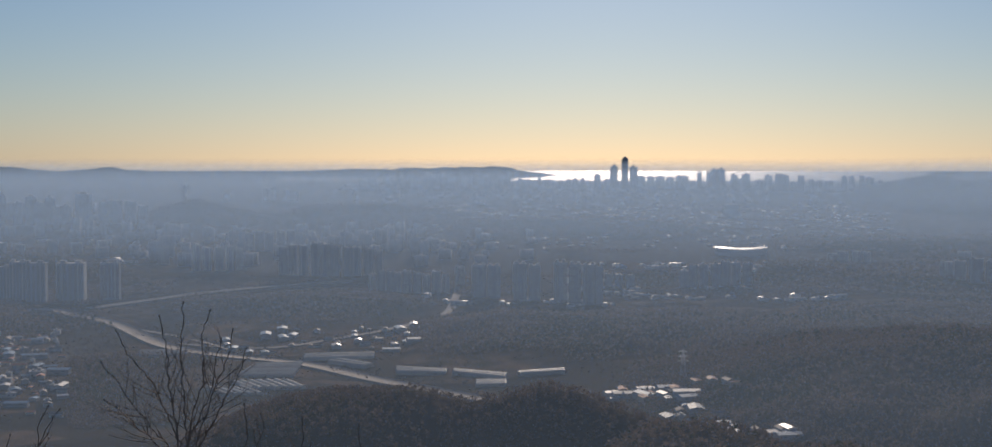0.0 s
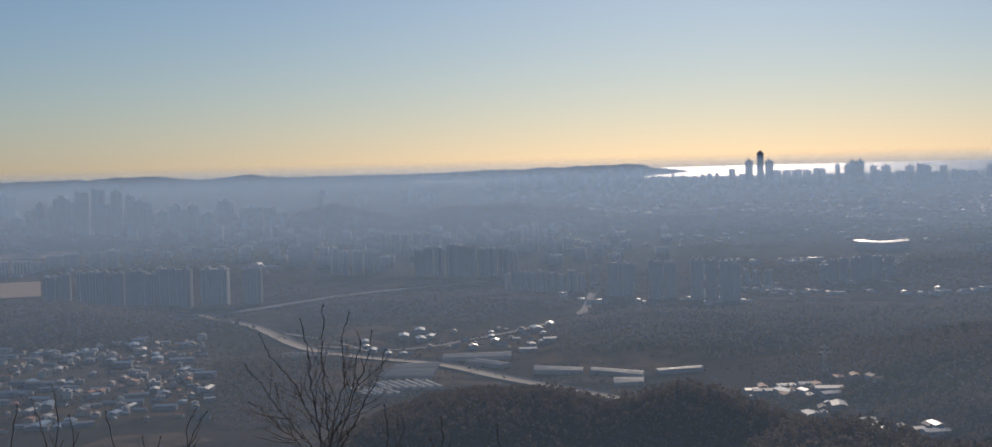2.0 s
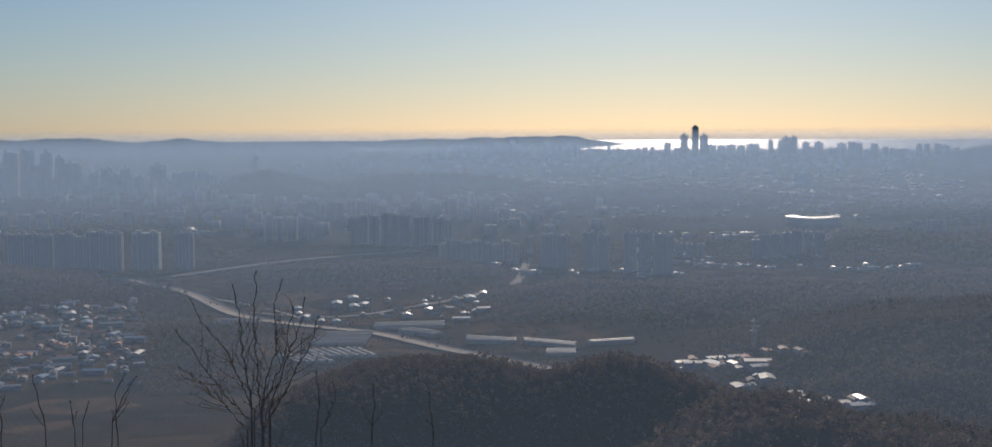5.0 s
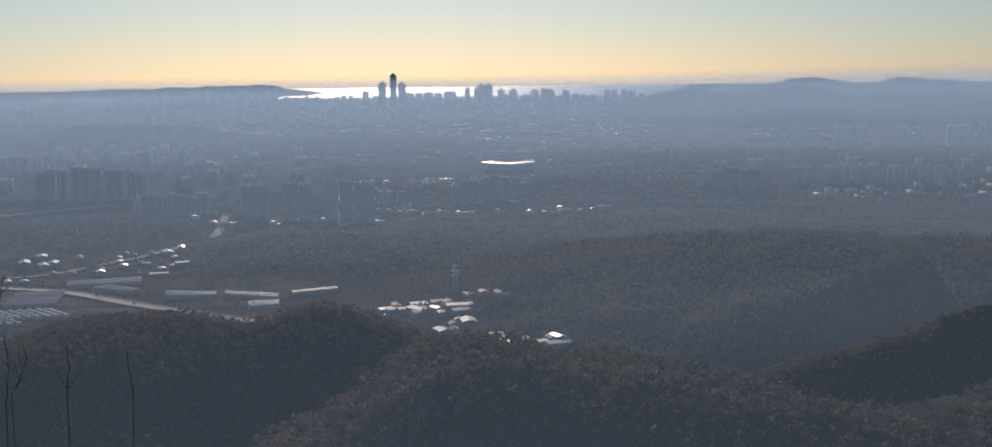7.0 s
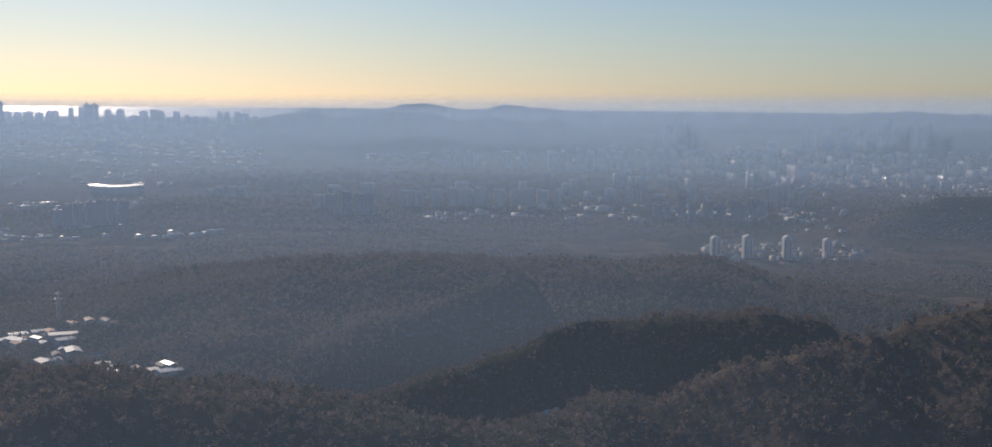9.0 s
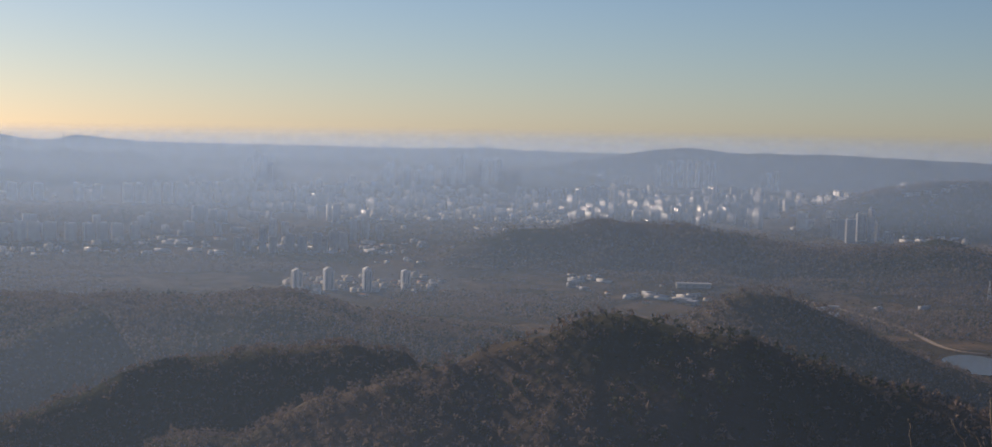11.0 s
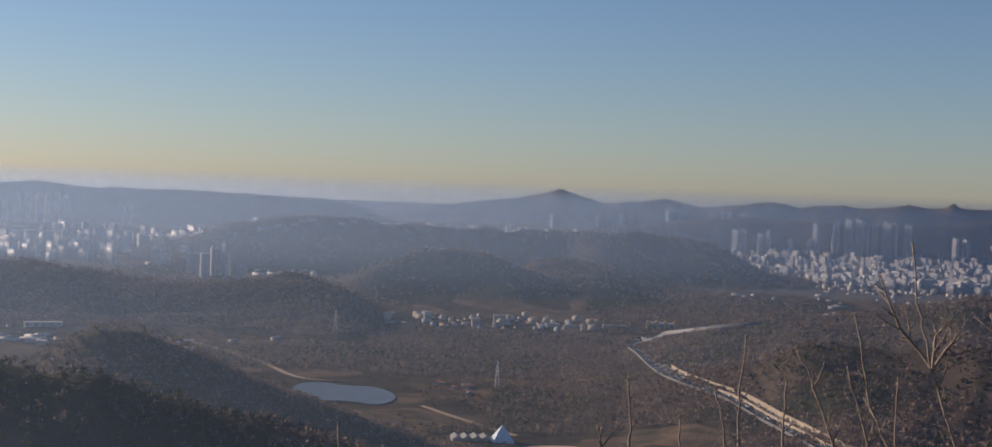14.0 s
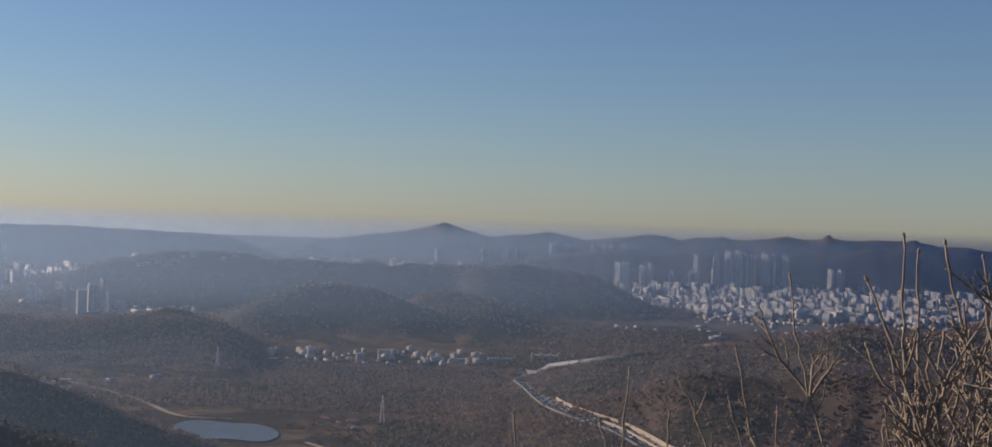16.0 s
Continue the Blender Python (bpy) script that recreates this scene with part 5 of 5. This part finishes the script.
def tunnel(a0, r0, a1, r1, wide=9.0, high=4.2):
    r0, r1 = seen(a0, r0), seen(a1, r1)
    p, q = (Vector((r * math.sin(radians(a)), r * math.cos(radians(a)))) for a, r in ((a0, r0), (a1, r1)))
    d = q - p
    mid = (p + q) / 2
    set_down(greenhouse(d.length, wide, high), math.degrees(math.atan2(mid.x, mid.y)), mid.length, math.degrees(math.atan2(-d.x, d.y)), 0.3)


for k in range(3):
    tunnel(-8.0 + 0.03 * k, 1925 + 16 * k, -5.1, 1945 + 16 * k, 12, 6)
tunnel(-6.9, 1890, -5.4, 1845, 12, 6)
tunnel(-6.6, 1905, -5.2, 1862, 12, 6)
for k in range(3):
    tunnel(-4.1, 1795 + 16 * k, -2.1, 1828 + 16 * k, 13, 6)
for k in range(3):
    tunnel(-1.7, 1835 + 15 * k, 0.4, 1780 + 15 * k, 12, 5.5)
for k in range(2):
    tunnel(1.0, 1818 + 15 * k, 2.8, 1850 + 15 * k, 12, 5.5)
for k in range(4):
    tunnel(-0.8, 1705 + 13 * k, 0.4, 1712 + 13 * k, 9, 4.5)
for k in range(8):
    tunnel(-10.7 + 0.1 * k, 1790 + 13 * k, -8.4 + 0.05 * k, 1780 + 15 * k, 9, 4.5)
for k in range(7):
    tunnel(-10.9 + 0.35 * k, 1745, -10.1 + 0.35 * k, 1685, 9, 4.5)
for k in range(5):
    tunnel(-11.9 + 0.33 * k, 1700, -11.1 + 0.33 * k, 1650, 8, 4)
for k in range(4):
    tunnel(-14.6, 2010 + 15 * k, -12.7, 2010 + 13 * k, 10, 4)

# ---- stadium ----
stadium = thing("stadium", "oval stadium with a pale curved roof", "stadium")
bm = bmesh.new()
n = 40
rings = []
for rad, z in ((1.0, -3), (1.02, 8), (1.04, 13), (1.0, 16), (0.8, 15), (0.62, 4)):
    rings.append([bm.verts.new((75 * rad * math.cos(a), 60 * rad * math.sin(a), z + (3 * abs(math.cos(a)) if z > 14 else 0))) for a in np.linspace(0, 2 * math.pi, n, endpoint=False)])
for p, q in zip(rings[:4], rings[1:4]):
    for i in range(n):
        bm.faces.new((p[i], p[(i + 1) % n], q[(i + 1) % n], q[i]))
part("outer_wall", bm, PAINT_BLUE, stadium)
bm = bmesh.new()
a = [bm.verts.new((80 * math.cos(t), 64 * math.sin(t), 16.5 + 3 * abs(math.cos(t)))) for t in np.linspace(0, 2 * math.pi, n, endpoint=False)]
b = [bm.verts.new((52 * math.cos(t), 38 * math.sin(t), 20 + 2 * abs(math.cos(t)))) for t in np.linspace(0, 2 * math.pi, n, endpoint=False)]
for i in range(n):
    bm.faces.new((a[i], a[(i + 1) % n], b[(i + 1) % n], b[i]))
part("roof", bm, METAL_ROOF, stadium, "pale curved metal roof")
bm = bmesh.new()
bmesh.ops.create_circle(bm, cap_ends=True, radius=1.0, segments=n, matrix=Matrix.Diagonal((52, 38, 1, 1)) @ Matrix.Translation((0, 0, 3)))
part("pitch", bm, material("turf", (0.09, 0.1, 0.05), 0.9, scale=2), stadium)
set_down(stadium, 10.1, 4150, -10)

# ---- pond, glasshouse, lawn ----
pond_z = float(land(63.2, seen(63.2, 1885))[0]) + 1.5
k = (H - pond_z) / H
water_sheet("pond", 61.1, 65.4, 1812 * k, 1985 * k, pond_z, POND, "still grey pond at the foot of the hill", 0.3)
glasshouse = thing("glasshouse", "glasshouse with a pale pyramid beside the park lawn", "greenhouse")
bm = bmesh.new()
apex = bm.verts.new((0, 0, 19))
base = [bm.verts.new((x, y, 0)) for x, y in ((-13, -13), (13, -13), (13, 13), (-13, 13))]
for i in range(4):
    bm.faces.new((base[i], base[(i + 1) % 4], apex))
part("pyramid", bm, vary(material("frosted_glass", (0.55, 0.62, 0.68), 0.2, spots=((0.45, 0.52, 0.58), 5), scale=1.0)), glasshouse)
for k in range(4):
    x = -20 - 11 * k
    bm = gable = box(x - 5, x + 5, -13, 11, 0, 5)
    v = [bm.verts.new(p) for p in ((x - 5.3, -13.3, 5), (x + 5.3, -13.3, 5), (x + 5.3, 11.3, 5), (x - 5.3, 11.3, 5), (x, -13.3, 8), (x, 11.3, 8))]
    for f in ((0, 3, 5, 4), (1, 4, 5, 2), (0, 4, 1), (3, 2, 5)):
        bm.faces.new([v[i] for i in f])
    part("glass_bay", bm, FILM, glasshouse)
set_down(glasshouse, 69.9, 1560, -60)
lawn_z = float(land(72, seen(72, 1500))[0]) + 2.0
k = (H - lawn_z) / H
water_sheet("lawn", 70.6, 78, 1440 * k, 1545 * k, lawn_z, material("dry_lawn", (0.42, 0.31, 0.18), 0.95, spots=((0.34, 0.26, 0.16), 30), scale=2.0), "dry yellow winter lawn", 0.1)
bpy.data.objects["lawn"]["category"] = "lawn"
water_sheet("bare_field", -29, -24, 3250, 3700, 3.0, material("stubble", (0.3, 0.19, 0.11), 0.95, spots=((0.22, 0.15, 0.09), 40), scale=4.0), "brown harvested rice field", 0.0)
bpy.data.objects["bare_field"]["category"] = "field"
water_sheet("bare_field", -29, -22.5, 4700, 5100, 3.0, bpy.data.materials["stubble"], "brown harvested rice field", 0.0)["category"] = "field"


# ---- yellow gate building, white halls, control tower ----
def hall(az, r, w, d, h, wall, label, towers=0):
    ob = thing("hall", label, "building")
    part("wall", box(-w / 2, w / 2, -d / 2, d / 2, -3, h, 0.2), wall, ob)
    part("roof", box(-w / 2 - 0.6, w / 2 + 0.6, -d / 2 - 0.6, d / 2 + 0.6, h, h + 1.0, 0.2), PAINT_GREY, ob)
    for k in range(towers):
        x = -w / 2 + w * k / max(1, towers - 1)
        part("turret", box(x - 3, x + 3, -d / 2 - 1.5, -d / 2 + 4, -3, h * 1.5, 0.2), wall, ob)
    for k in range(5):
        x = -w * 0.4 + w * 0.2 * k
        part("window", box(x - w * 0.06, x + w * 0.06, -d / 2 - 0.2, -d / 2 + 0.2, h * 0.3, h * 0.75), GLASS_DARK, ob)
    return set_down(ob, az, r, -az + 5)


YELLOW = material("yellow_render", (0.62, 0.46, 0.2), 0.7, spots=((0.5, 0.38, 0.18), 10), scale=1.5)
hall(76.3, 3040, 58, 18, 12, YELLOW, "yellow building with small turrets by the highway", 4)
hall(74.4, 3000, 52, 14, 6, PAINT_WHITE, "long low white hall beside the highway")
hall(72.6, 2960, 30, 12, 6, PAINT_WHITE, "low white hall at the village edge")
hall(71.8, 2980, 30, 12, 6, PAINT_WHITE, "low white hall at the village edge")
hall(51.2, 2720, 66, 20, 7, PAINT_WHITE, "long white hall at the foot of the wooded hill")
hall(67.2, 3900, 26, 10, 7, PAINT_WHITE, "small pale building on the hilltop")
hall(68.6, 2900, 16, 12, 17, PAINT_WHITE, "white block of four storeys in the village")
hall(66.6, 2980, 16, 12, 20, PAINT_WHITE, "white block of four storeys in the village")
hall(69.6, 3060, 28, 12, 12, PAINT_CREAM, "cream block in the village under the hill")
hall(67.5, 7200, 190, 60, 60, PAINT_WHITE, "huge white factory hall beyond the ridge")
tower = thing("control_tower", "slim control tower with a wide round cabin", "tower")
bm = bmesh.new()
bmesh.ops.create_cone(bm, cap_ends=True, segments=16, radius1=7, radius2=5, depth=60, matrix=Matrix.Translation((0, 0, 30)))
part("shaft", bm, PAINT_GREY, tower)
bm = bmesh.new()
bmesh.ops.create_cone(bm, cap_ends=True, segments=16, radius1=9, radius2=16, depth=14, matrix=Matrix.Translation((0, 0, 64)))
part("cabin", bm, GLASS_WALL, tower)
bm = bmesh.new()
bmesh.ops.create_cone(bm, cap_ends=True, segments=12, radius1=12, radius2=1, depth=16, matrix=Matrix.Translation((0, 0, 79)))
part("mast", bm, PAINT_GREY, tower)
set_down(tower, -12.7, 7200, 0, 20, 1.2)


# ---- harbour cranes ----
def crane(az, r, high, lean):
    ob = thing("harbour_crane", "tall grey harbour crane with a raised boom", "crane", "harbour cranes")
    for x in (-12, 12):
        for y in (-8, 8):
            part("leg", box(x - 1.5, x + 1.5, y - 1.5, y + 1.5, -3, high * 0.55), PAINT_GREY, ob)
    part("bridge", box(-16, 16, -9, 9, high * 0.5, high * 0.58), PAINT_GREY, ob)
    bm = box(-2.5, 2.5, -2, 2, 0, high * 0.75)
    bm.transform(Matrix.Translation((8, 0, high * 0.5)) @ Matrix.Rotation(radians(lean), 4, "Y"))
    part("boom", bm, PAINT_GREY, ob)
    part("mast", box(-6, -3, -2, 2, high * 0.5, high * 0.95), PAINT_GREY, ob)
    set_down(ob, az, r, -az)


for az, high, lean in ((-10.0, 95, 25), (-9.6, 90, -20), (-8.9, 95, -25), (-8.3, 90, 28), (-7.9, 95, -18), (-7.3, 100, 15), (-7.0, 95, -28)):
    crane(az, 15500, high, lean)
# ---- bare shrubs on the summit ----
def tube(bm, pts, r0, r1, sides=6):
    """A tapering limb with swollen knots."""
    rings = []
    n = len(pts)
    for i, p in enumerate(pts):
        d = (pts[min(i + 1, n - 1)] - pts[max(i - 1, 0)]).normalized()
        u = d.orthogonal().normalized()
        v = d.cross(u)
        rad = r0 + (r1 - r0) * i / (n - 1)
        if i % 4 == 3:
            rad *= 1.4
        rings.append([bm.verts.new(p + (u * math.cos(a) + v * math.sin(a)) * rad) for a in np.linspace(0, 2 * math.pi, sides, endpoint=False)])
    for p, q in zip(rings, rings[1:]):
        for k in range(sides):
            f = bm.faces.new((p[k], p[(k + 1) % sides], q[(k + 1) % sides], q[k]))
            f.smooth = True
    bm.faces.new(rings[-1])


def spot(az, el, r):
    a, e = radians(az), radians(el)
    return Vector((EYE[0] + r * math.cos(e) * math.sin(a), EYE[1] + r * math.cos(e) * math.cos(a), H + r * math.sin(e)))


def limb(points, rng, wob):
    """A gently crooked line through points."""
    out = []
    for p, q in zip(points, points[1:]):
        n = max(3, int((q - p).length / 0.035))
        n = min(n, 14)
        for j in range(n):
            out.append(p.lerp(q, j / n) + Vector([rng.uniform(-wob, wob) for _ in range(3)]))
    out.append(points[-1])
    return out


def bud(bm, at, d, size):
    m = Matrix.Translation(at) @ d.to_track_quat("Z", "Y").to_matrix().to_4x4() @ Matrix.Diagonal((1, 1, 2.0, 1))
    bmesh.ops.create_icosphere(bm, subdivisions=1, radius=size, matrix=m)


def shrub(stems, r, thick, label, seed, side=5, reach=0.16, fine=0.35, low=0):
    """Stems given as lines of compass angle and elevation at about r metres; each bears side twigs and buds."""
    rng = random.Random(seed)
    ob = thing("shrub", label, "shrub")
    foot_az = sum(line[0][0] for line in stems) / len(stems)
    for line in stems:
        rr = r * rng.uniform(0.93, 1.07)
        ends = [spot(a, e, rr) for a, e in line]
        if line[0][1] < -8.6:
            az = line[0][0] if low else 0.5 * (line[0][0] + foot_az)
            foot = spot(az, -30, rr * 1.05)
            foot.z = float(land(az, math.hypot(foot.x, foot.y))[0]) - 0.05
            ends.insert(0, foot)
        pts = limb(ends, rng, r * 0.001)
        bm = bmesh.new()
        tube(bm, pts, thick * rng.uniform(0.9, 1.2), thick * 0.45)
        bud(bm, pts[-1], (pts[-1] - pts[-2]).normalized(), thick * 0.85)
        stem = part("stem", bm, BARK, ob)
        n = len(pts)
        for k in range(side):
            i = rng.randint(min(14, n // 3), max(15, int(n * 0.78)) if n > 20 else n - 2)
            d = (pts[i + 1] - pts[i - 1]).normalized()
            out = d.orthogonal().normalized()
            out.rotate(Matrix.Rotation(rng.uniform(0, 6.28), 3, d))
            ln = reach * rng.uniform(0.3, 1.0)
            tip = pts[i] + (d * rng.uniform(0.6, 1.2) + out * 0.7).normalized() * ln
            tw = limb([pts[i], pts[i].lerp(tip, 0.5) + out * ln * 0.06, tip], rng, ln * 0.012)
            bm = bmesh.new()
            tube(bm, tw, thick * fine, thick * fine * 0.5, 5)
            bud(bm, tip, (tw[-1] - tw[-2]).normalized(), thick * fine * 0.9)
            for j in range(2):
                q = tw[rng.randint(len(tw) // 3, len(tw) - 2)]
                o2 = Vector([rng.uniform(-1, 1) for _ in range(3)]) + Vector((0, 0, 0.8))
                t2 = q + o2.normalized() * ln * rng.uniform(0.2, 0.45)
                tube(bm, limb([q, t2], rng, ln * 0.01), thick * fine * 0.6, thick * fine * 0.35, 4)
            part("twig", bm, BARK, stem)
    return ob

LEFT_SHRUB = [
    [(-12.67, -12.94), (-12.89, -9.92), (-12.97, -7.89), (-12.85, -5.79)],
    [(-12.76, -11.94), (-12.52, -10.19), (-12.07, -8.93), (-12.16, -7.14), (-11.79, -6.13)],
    [(-13.04, -11.43), (-14.14, -8.86), (-15.12, -7.81), (-15.52, -6.84)],
    [(-13.11, -11.17), (-13.51, -8.88), (-13.57, -7.36), (-13.81, -6.33)],
    [(-12.40, -11.45), (-11.49, -8.95), (-11.05, -7.94), (-10.88, -6.92)],
    [(-12.36, -11.71), (-11.37, -9.98), (-10.64, -8.72), (-10.33, -7.70)],
    [(-13.17, -11.92), (-14.89, -9.84), (-15.50, -8.81), (-16.11, -8.08)],
    [(-13.30, -12.16), (-14.53, -10.86), (-15.39, -10.06), (-16.00, -9.59)],
    [(-12.65, -11.19), (-11.75, -9.45), (-11.61, -8.18), (-11.35, -7.29)],
]
LOW_SHRUBS = [
    [(-27.27, -11.36), (-27.34, -10.14), (-27.76, -9.12)],
    [(-27.03, -11.14), (-26.86, -10.18), (-26.48, -9.48)],
    [(-25.48, -11.53), (-25.25, -10.08), (-25.06, -9.10)],
    [(-23.78, -11.69), (-23.58, -9.72), (-23.72, -8.45)],
    [(-23.84, -11.19), (-24.31, -9.66), (-24.52, -8.89)],
    [(-22.92, -11.76), (-22.99, -10.51), (-23.13, -9.63)],
    [(-21.29, -11.65), (-21.56, -10.37), (-21.71, -9.61)],
    [(-20.16, -11.73), (-20.32, -10.71)],
    [(-19.89, -11.50), (-19.61, -10.76)],
    [(-18.51, -12.10), (-18.58, -10.58), (-18.16, -9.71)],
    [(-18.75, -11.58), (-18.06, -10.36), (-17.73, -9.87)],
    [(-10.53, -12.54), (-10.35, -11.00), (-10.45, -9.97)],
    [(-10.26, -12.29), (-9.68, -11.03), (-9.77, -10.38)],
    [(-8.14, -12.62), (-8.05, -11.34), (-8.08, -10.56)],
    [(-5.62, -12.69), (-5.67, -11.92), (-5.75, -10.94)],
]
RIGHT_SHRUB = [
    [(91.54, -9.84), (90.93, -6.93), (90.73, -4.94), (90.58, 0.43)],
    [(91.99, -9.31), (91.33, -5.90), (91.23, -2.89), (91.17, -0.18)],
    [(91.75, -9.09), (91.15, -6.41), (90.06, -3.47), (89.19, -1.36)],
    [(92.23, -9.29), (91.15, -6.41), (90.02, -5.49), (89.28, -4.02)],
    [(93.77, -9.14), (93.09, -7.00), (93.47, -4.75), (92.51, -1.57), (92.16, 0.22)],
    [(94.12, -9.10), (92.61, -6.79), (92.05, -4.85), (92.23, -3.34)],
    [(94.54, -8.09), (93.51, -5.73), (94.03, -2.48), (93.60, -0.32)],
    [(92.71, -9.24), (91.91, -7.34), (92.53, -4.81), (93.85, -2.49)],
    [(95.02, -8.53), (94.02, -6.68), (93.03, -5.52), (93.18, -3.28)],
    [(93.18, -9.20), (91.45, -7.88), (90.17, -6.23)],
    [(93.67, -9.63), (94.04, -7.16), (94.88, -5.14), (95.19, -1.18)],
    [(92.47, -9.26), (93.12, -7.73), (94.49, -6.88), (94.90, -5.62)],
    [(93.42, -9.17), (92.43, -8.29), (91.57, -4.88), (91.77, -3.87)],
]
MIDDLE_SHRUB = [
    [(88.35, -9.88), (87.50, -7.43), (87.08, -6.14), (86.47, -3.67), (86.17, -1.32)],
    [(87.08, -6.14), (85.88, -4.73), (84.99, -2.67)],
    [(87.13, -6.19), (87.67, -5.39), (88.01, -4.61)],
    [(87.15, -6.19), (87.24, -5.16), (87.16, -4.56)],
    [(85.85, -10.07), (84.87, -7.87), (84.08, -4.27)],
    [(83.55, -9.99), (82.81, -7.74), (82.24, -6.49), (81.82, -5.74)],
    [(85.89, -9.82), (85.81, -7.80), (85.86, -6.73)],
    [(84.81, -9.39), (84.22, -7.65), (83.89, -6.44)],
    [(79.66, -10.23), (79.63, -7.66), (79.80, -5.40)],
    [(81.48, -10.12), (81.42, -8.59), (81.51, -7.10)],
    [(79.14, -10.26), (78.94, -8.73), (78.63, -7.59)],
    [(75.25, -10.45), (75.16, -8.91), (75.05, -7.41)],
    [(74.01, -10.50), (74.05, -9.47)],
    [(77.29, -10.10), (77.21, -8.82)],
    [(90.19, -9.47), (90.01, -8.24), (90.06, -6.99)],
]
FRONT_TWIGS = [
    [(60.24, -12.98), (60.10, -11.46), (60.00, -10.74)],
    [(63.33, -12.74), (63.17, -10.97), (63.06, -9.65)],
    [(62.52, -12.30), (62.06, -11.31), (61.66, -10.62)],
    [(63.04, -12.26), (62.72, -11.26), (62.22, -10.84)],
]
RIGHT_EDGE = [
    [(96.69, -8.62), (96.45, -5.19), (96.14, -1.47), (95.82, 3.24)],
    [(98.10, -8.49), (98.63, -4.05), (98.26, -0.12), (97.43, 2.21)],
    [(97.40, -8.55), (97.97, -5.08), (98.10, -2.11), (97.98, -0.13)],
    [(99.03, -8.40), (98.01, -6.06), (97.24, -4.14), (96.92, -1.92)],
    [(95.50, -8.72), (94.69, -6.31), (94.13, -4.35), (93.76, -2.35)],
    [(98.56, -8.44), (96.65, -7.40), (95.15, -5.78), (94.16, -5.35)],
]
more = random.Random(17)
for k in range(12):
    a = more.uniform(90.2, 97.5)
    b = a + more.uniform(-1.6, 1.2)
    RIGHT_SHRUB.append([(a, more.uniform(-9.8, -8.8)), (b, more.uniform(-7.4, -6.0)), (b + more.uniform(-1.3, 1.1), more.uniform(-5.2, -3.4))])
shrub(RIGHT_EDGE, 3.4, 0.006, "bare thorny shrub with knotted sunlit stems", 6, 12, 0.17, 0.62)
shrub(LEFT_SHRUB, 9.0, 0.0065, "bare dark shrub with thin crooked twigs on the summit", 1, 12, 0.36, 0.4)
shrub(LOW_SHRUBS, 6.0, 0.0042, "bare low twigs tipped with buds on the slope", 2, 4, 0.12, 0.5, 1)
shrub(RIGHT_SHRUB, 3.6, 0.0058, "bare thorny shrub with knotted sunlit stems", 3, 12, 0.16, 0.62)
shrub(MIDDLE_SHRUB, 4.2, 0.0048, "bare upright shoots with swollen buds", 4, 6, 0.1, 0.55, 1)
shrub(FRONT_TWIGS, 4.5, 0.0055, "bare upright shoots with swollen buds", 5, 1, 0.05, 0.5, 1)
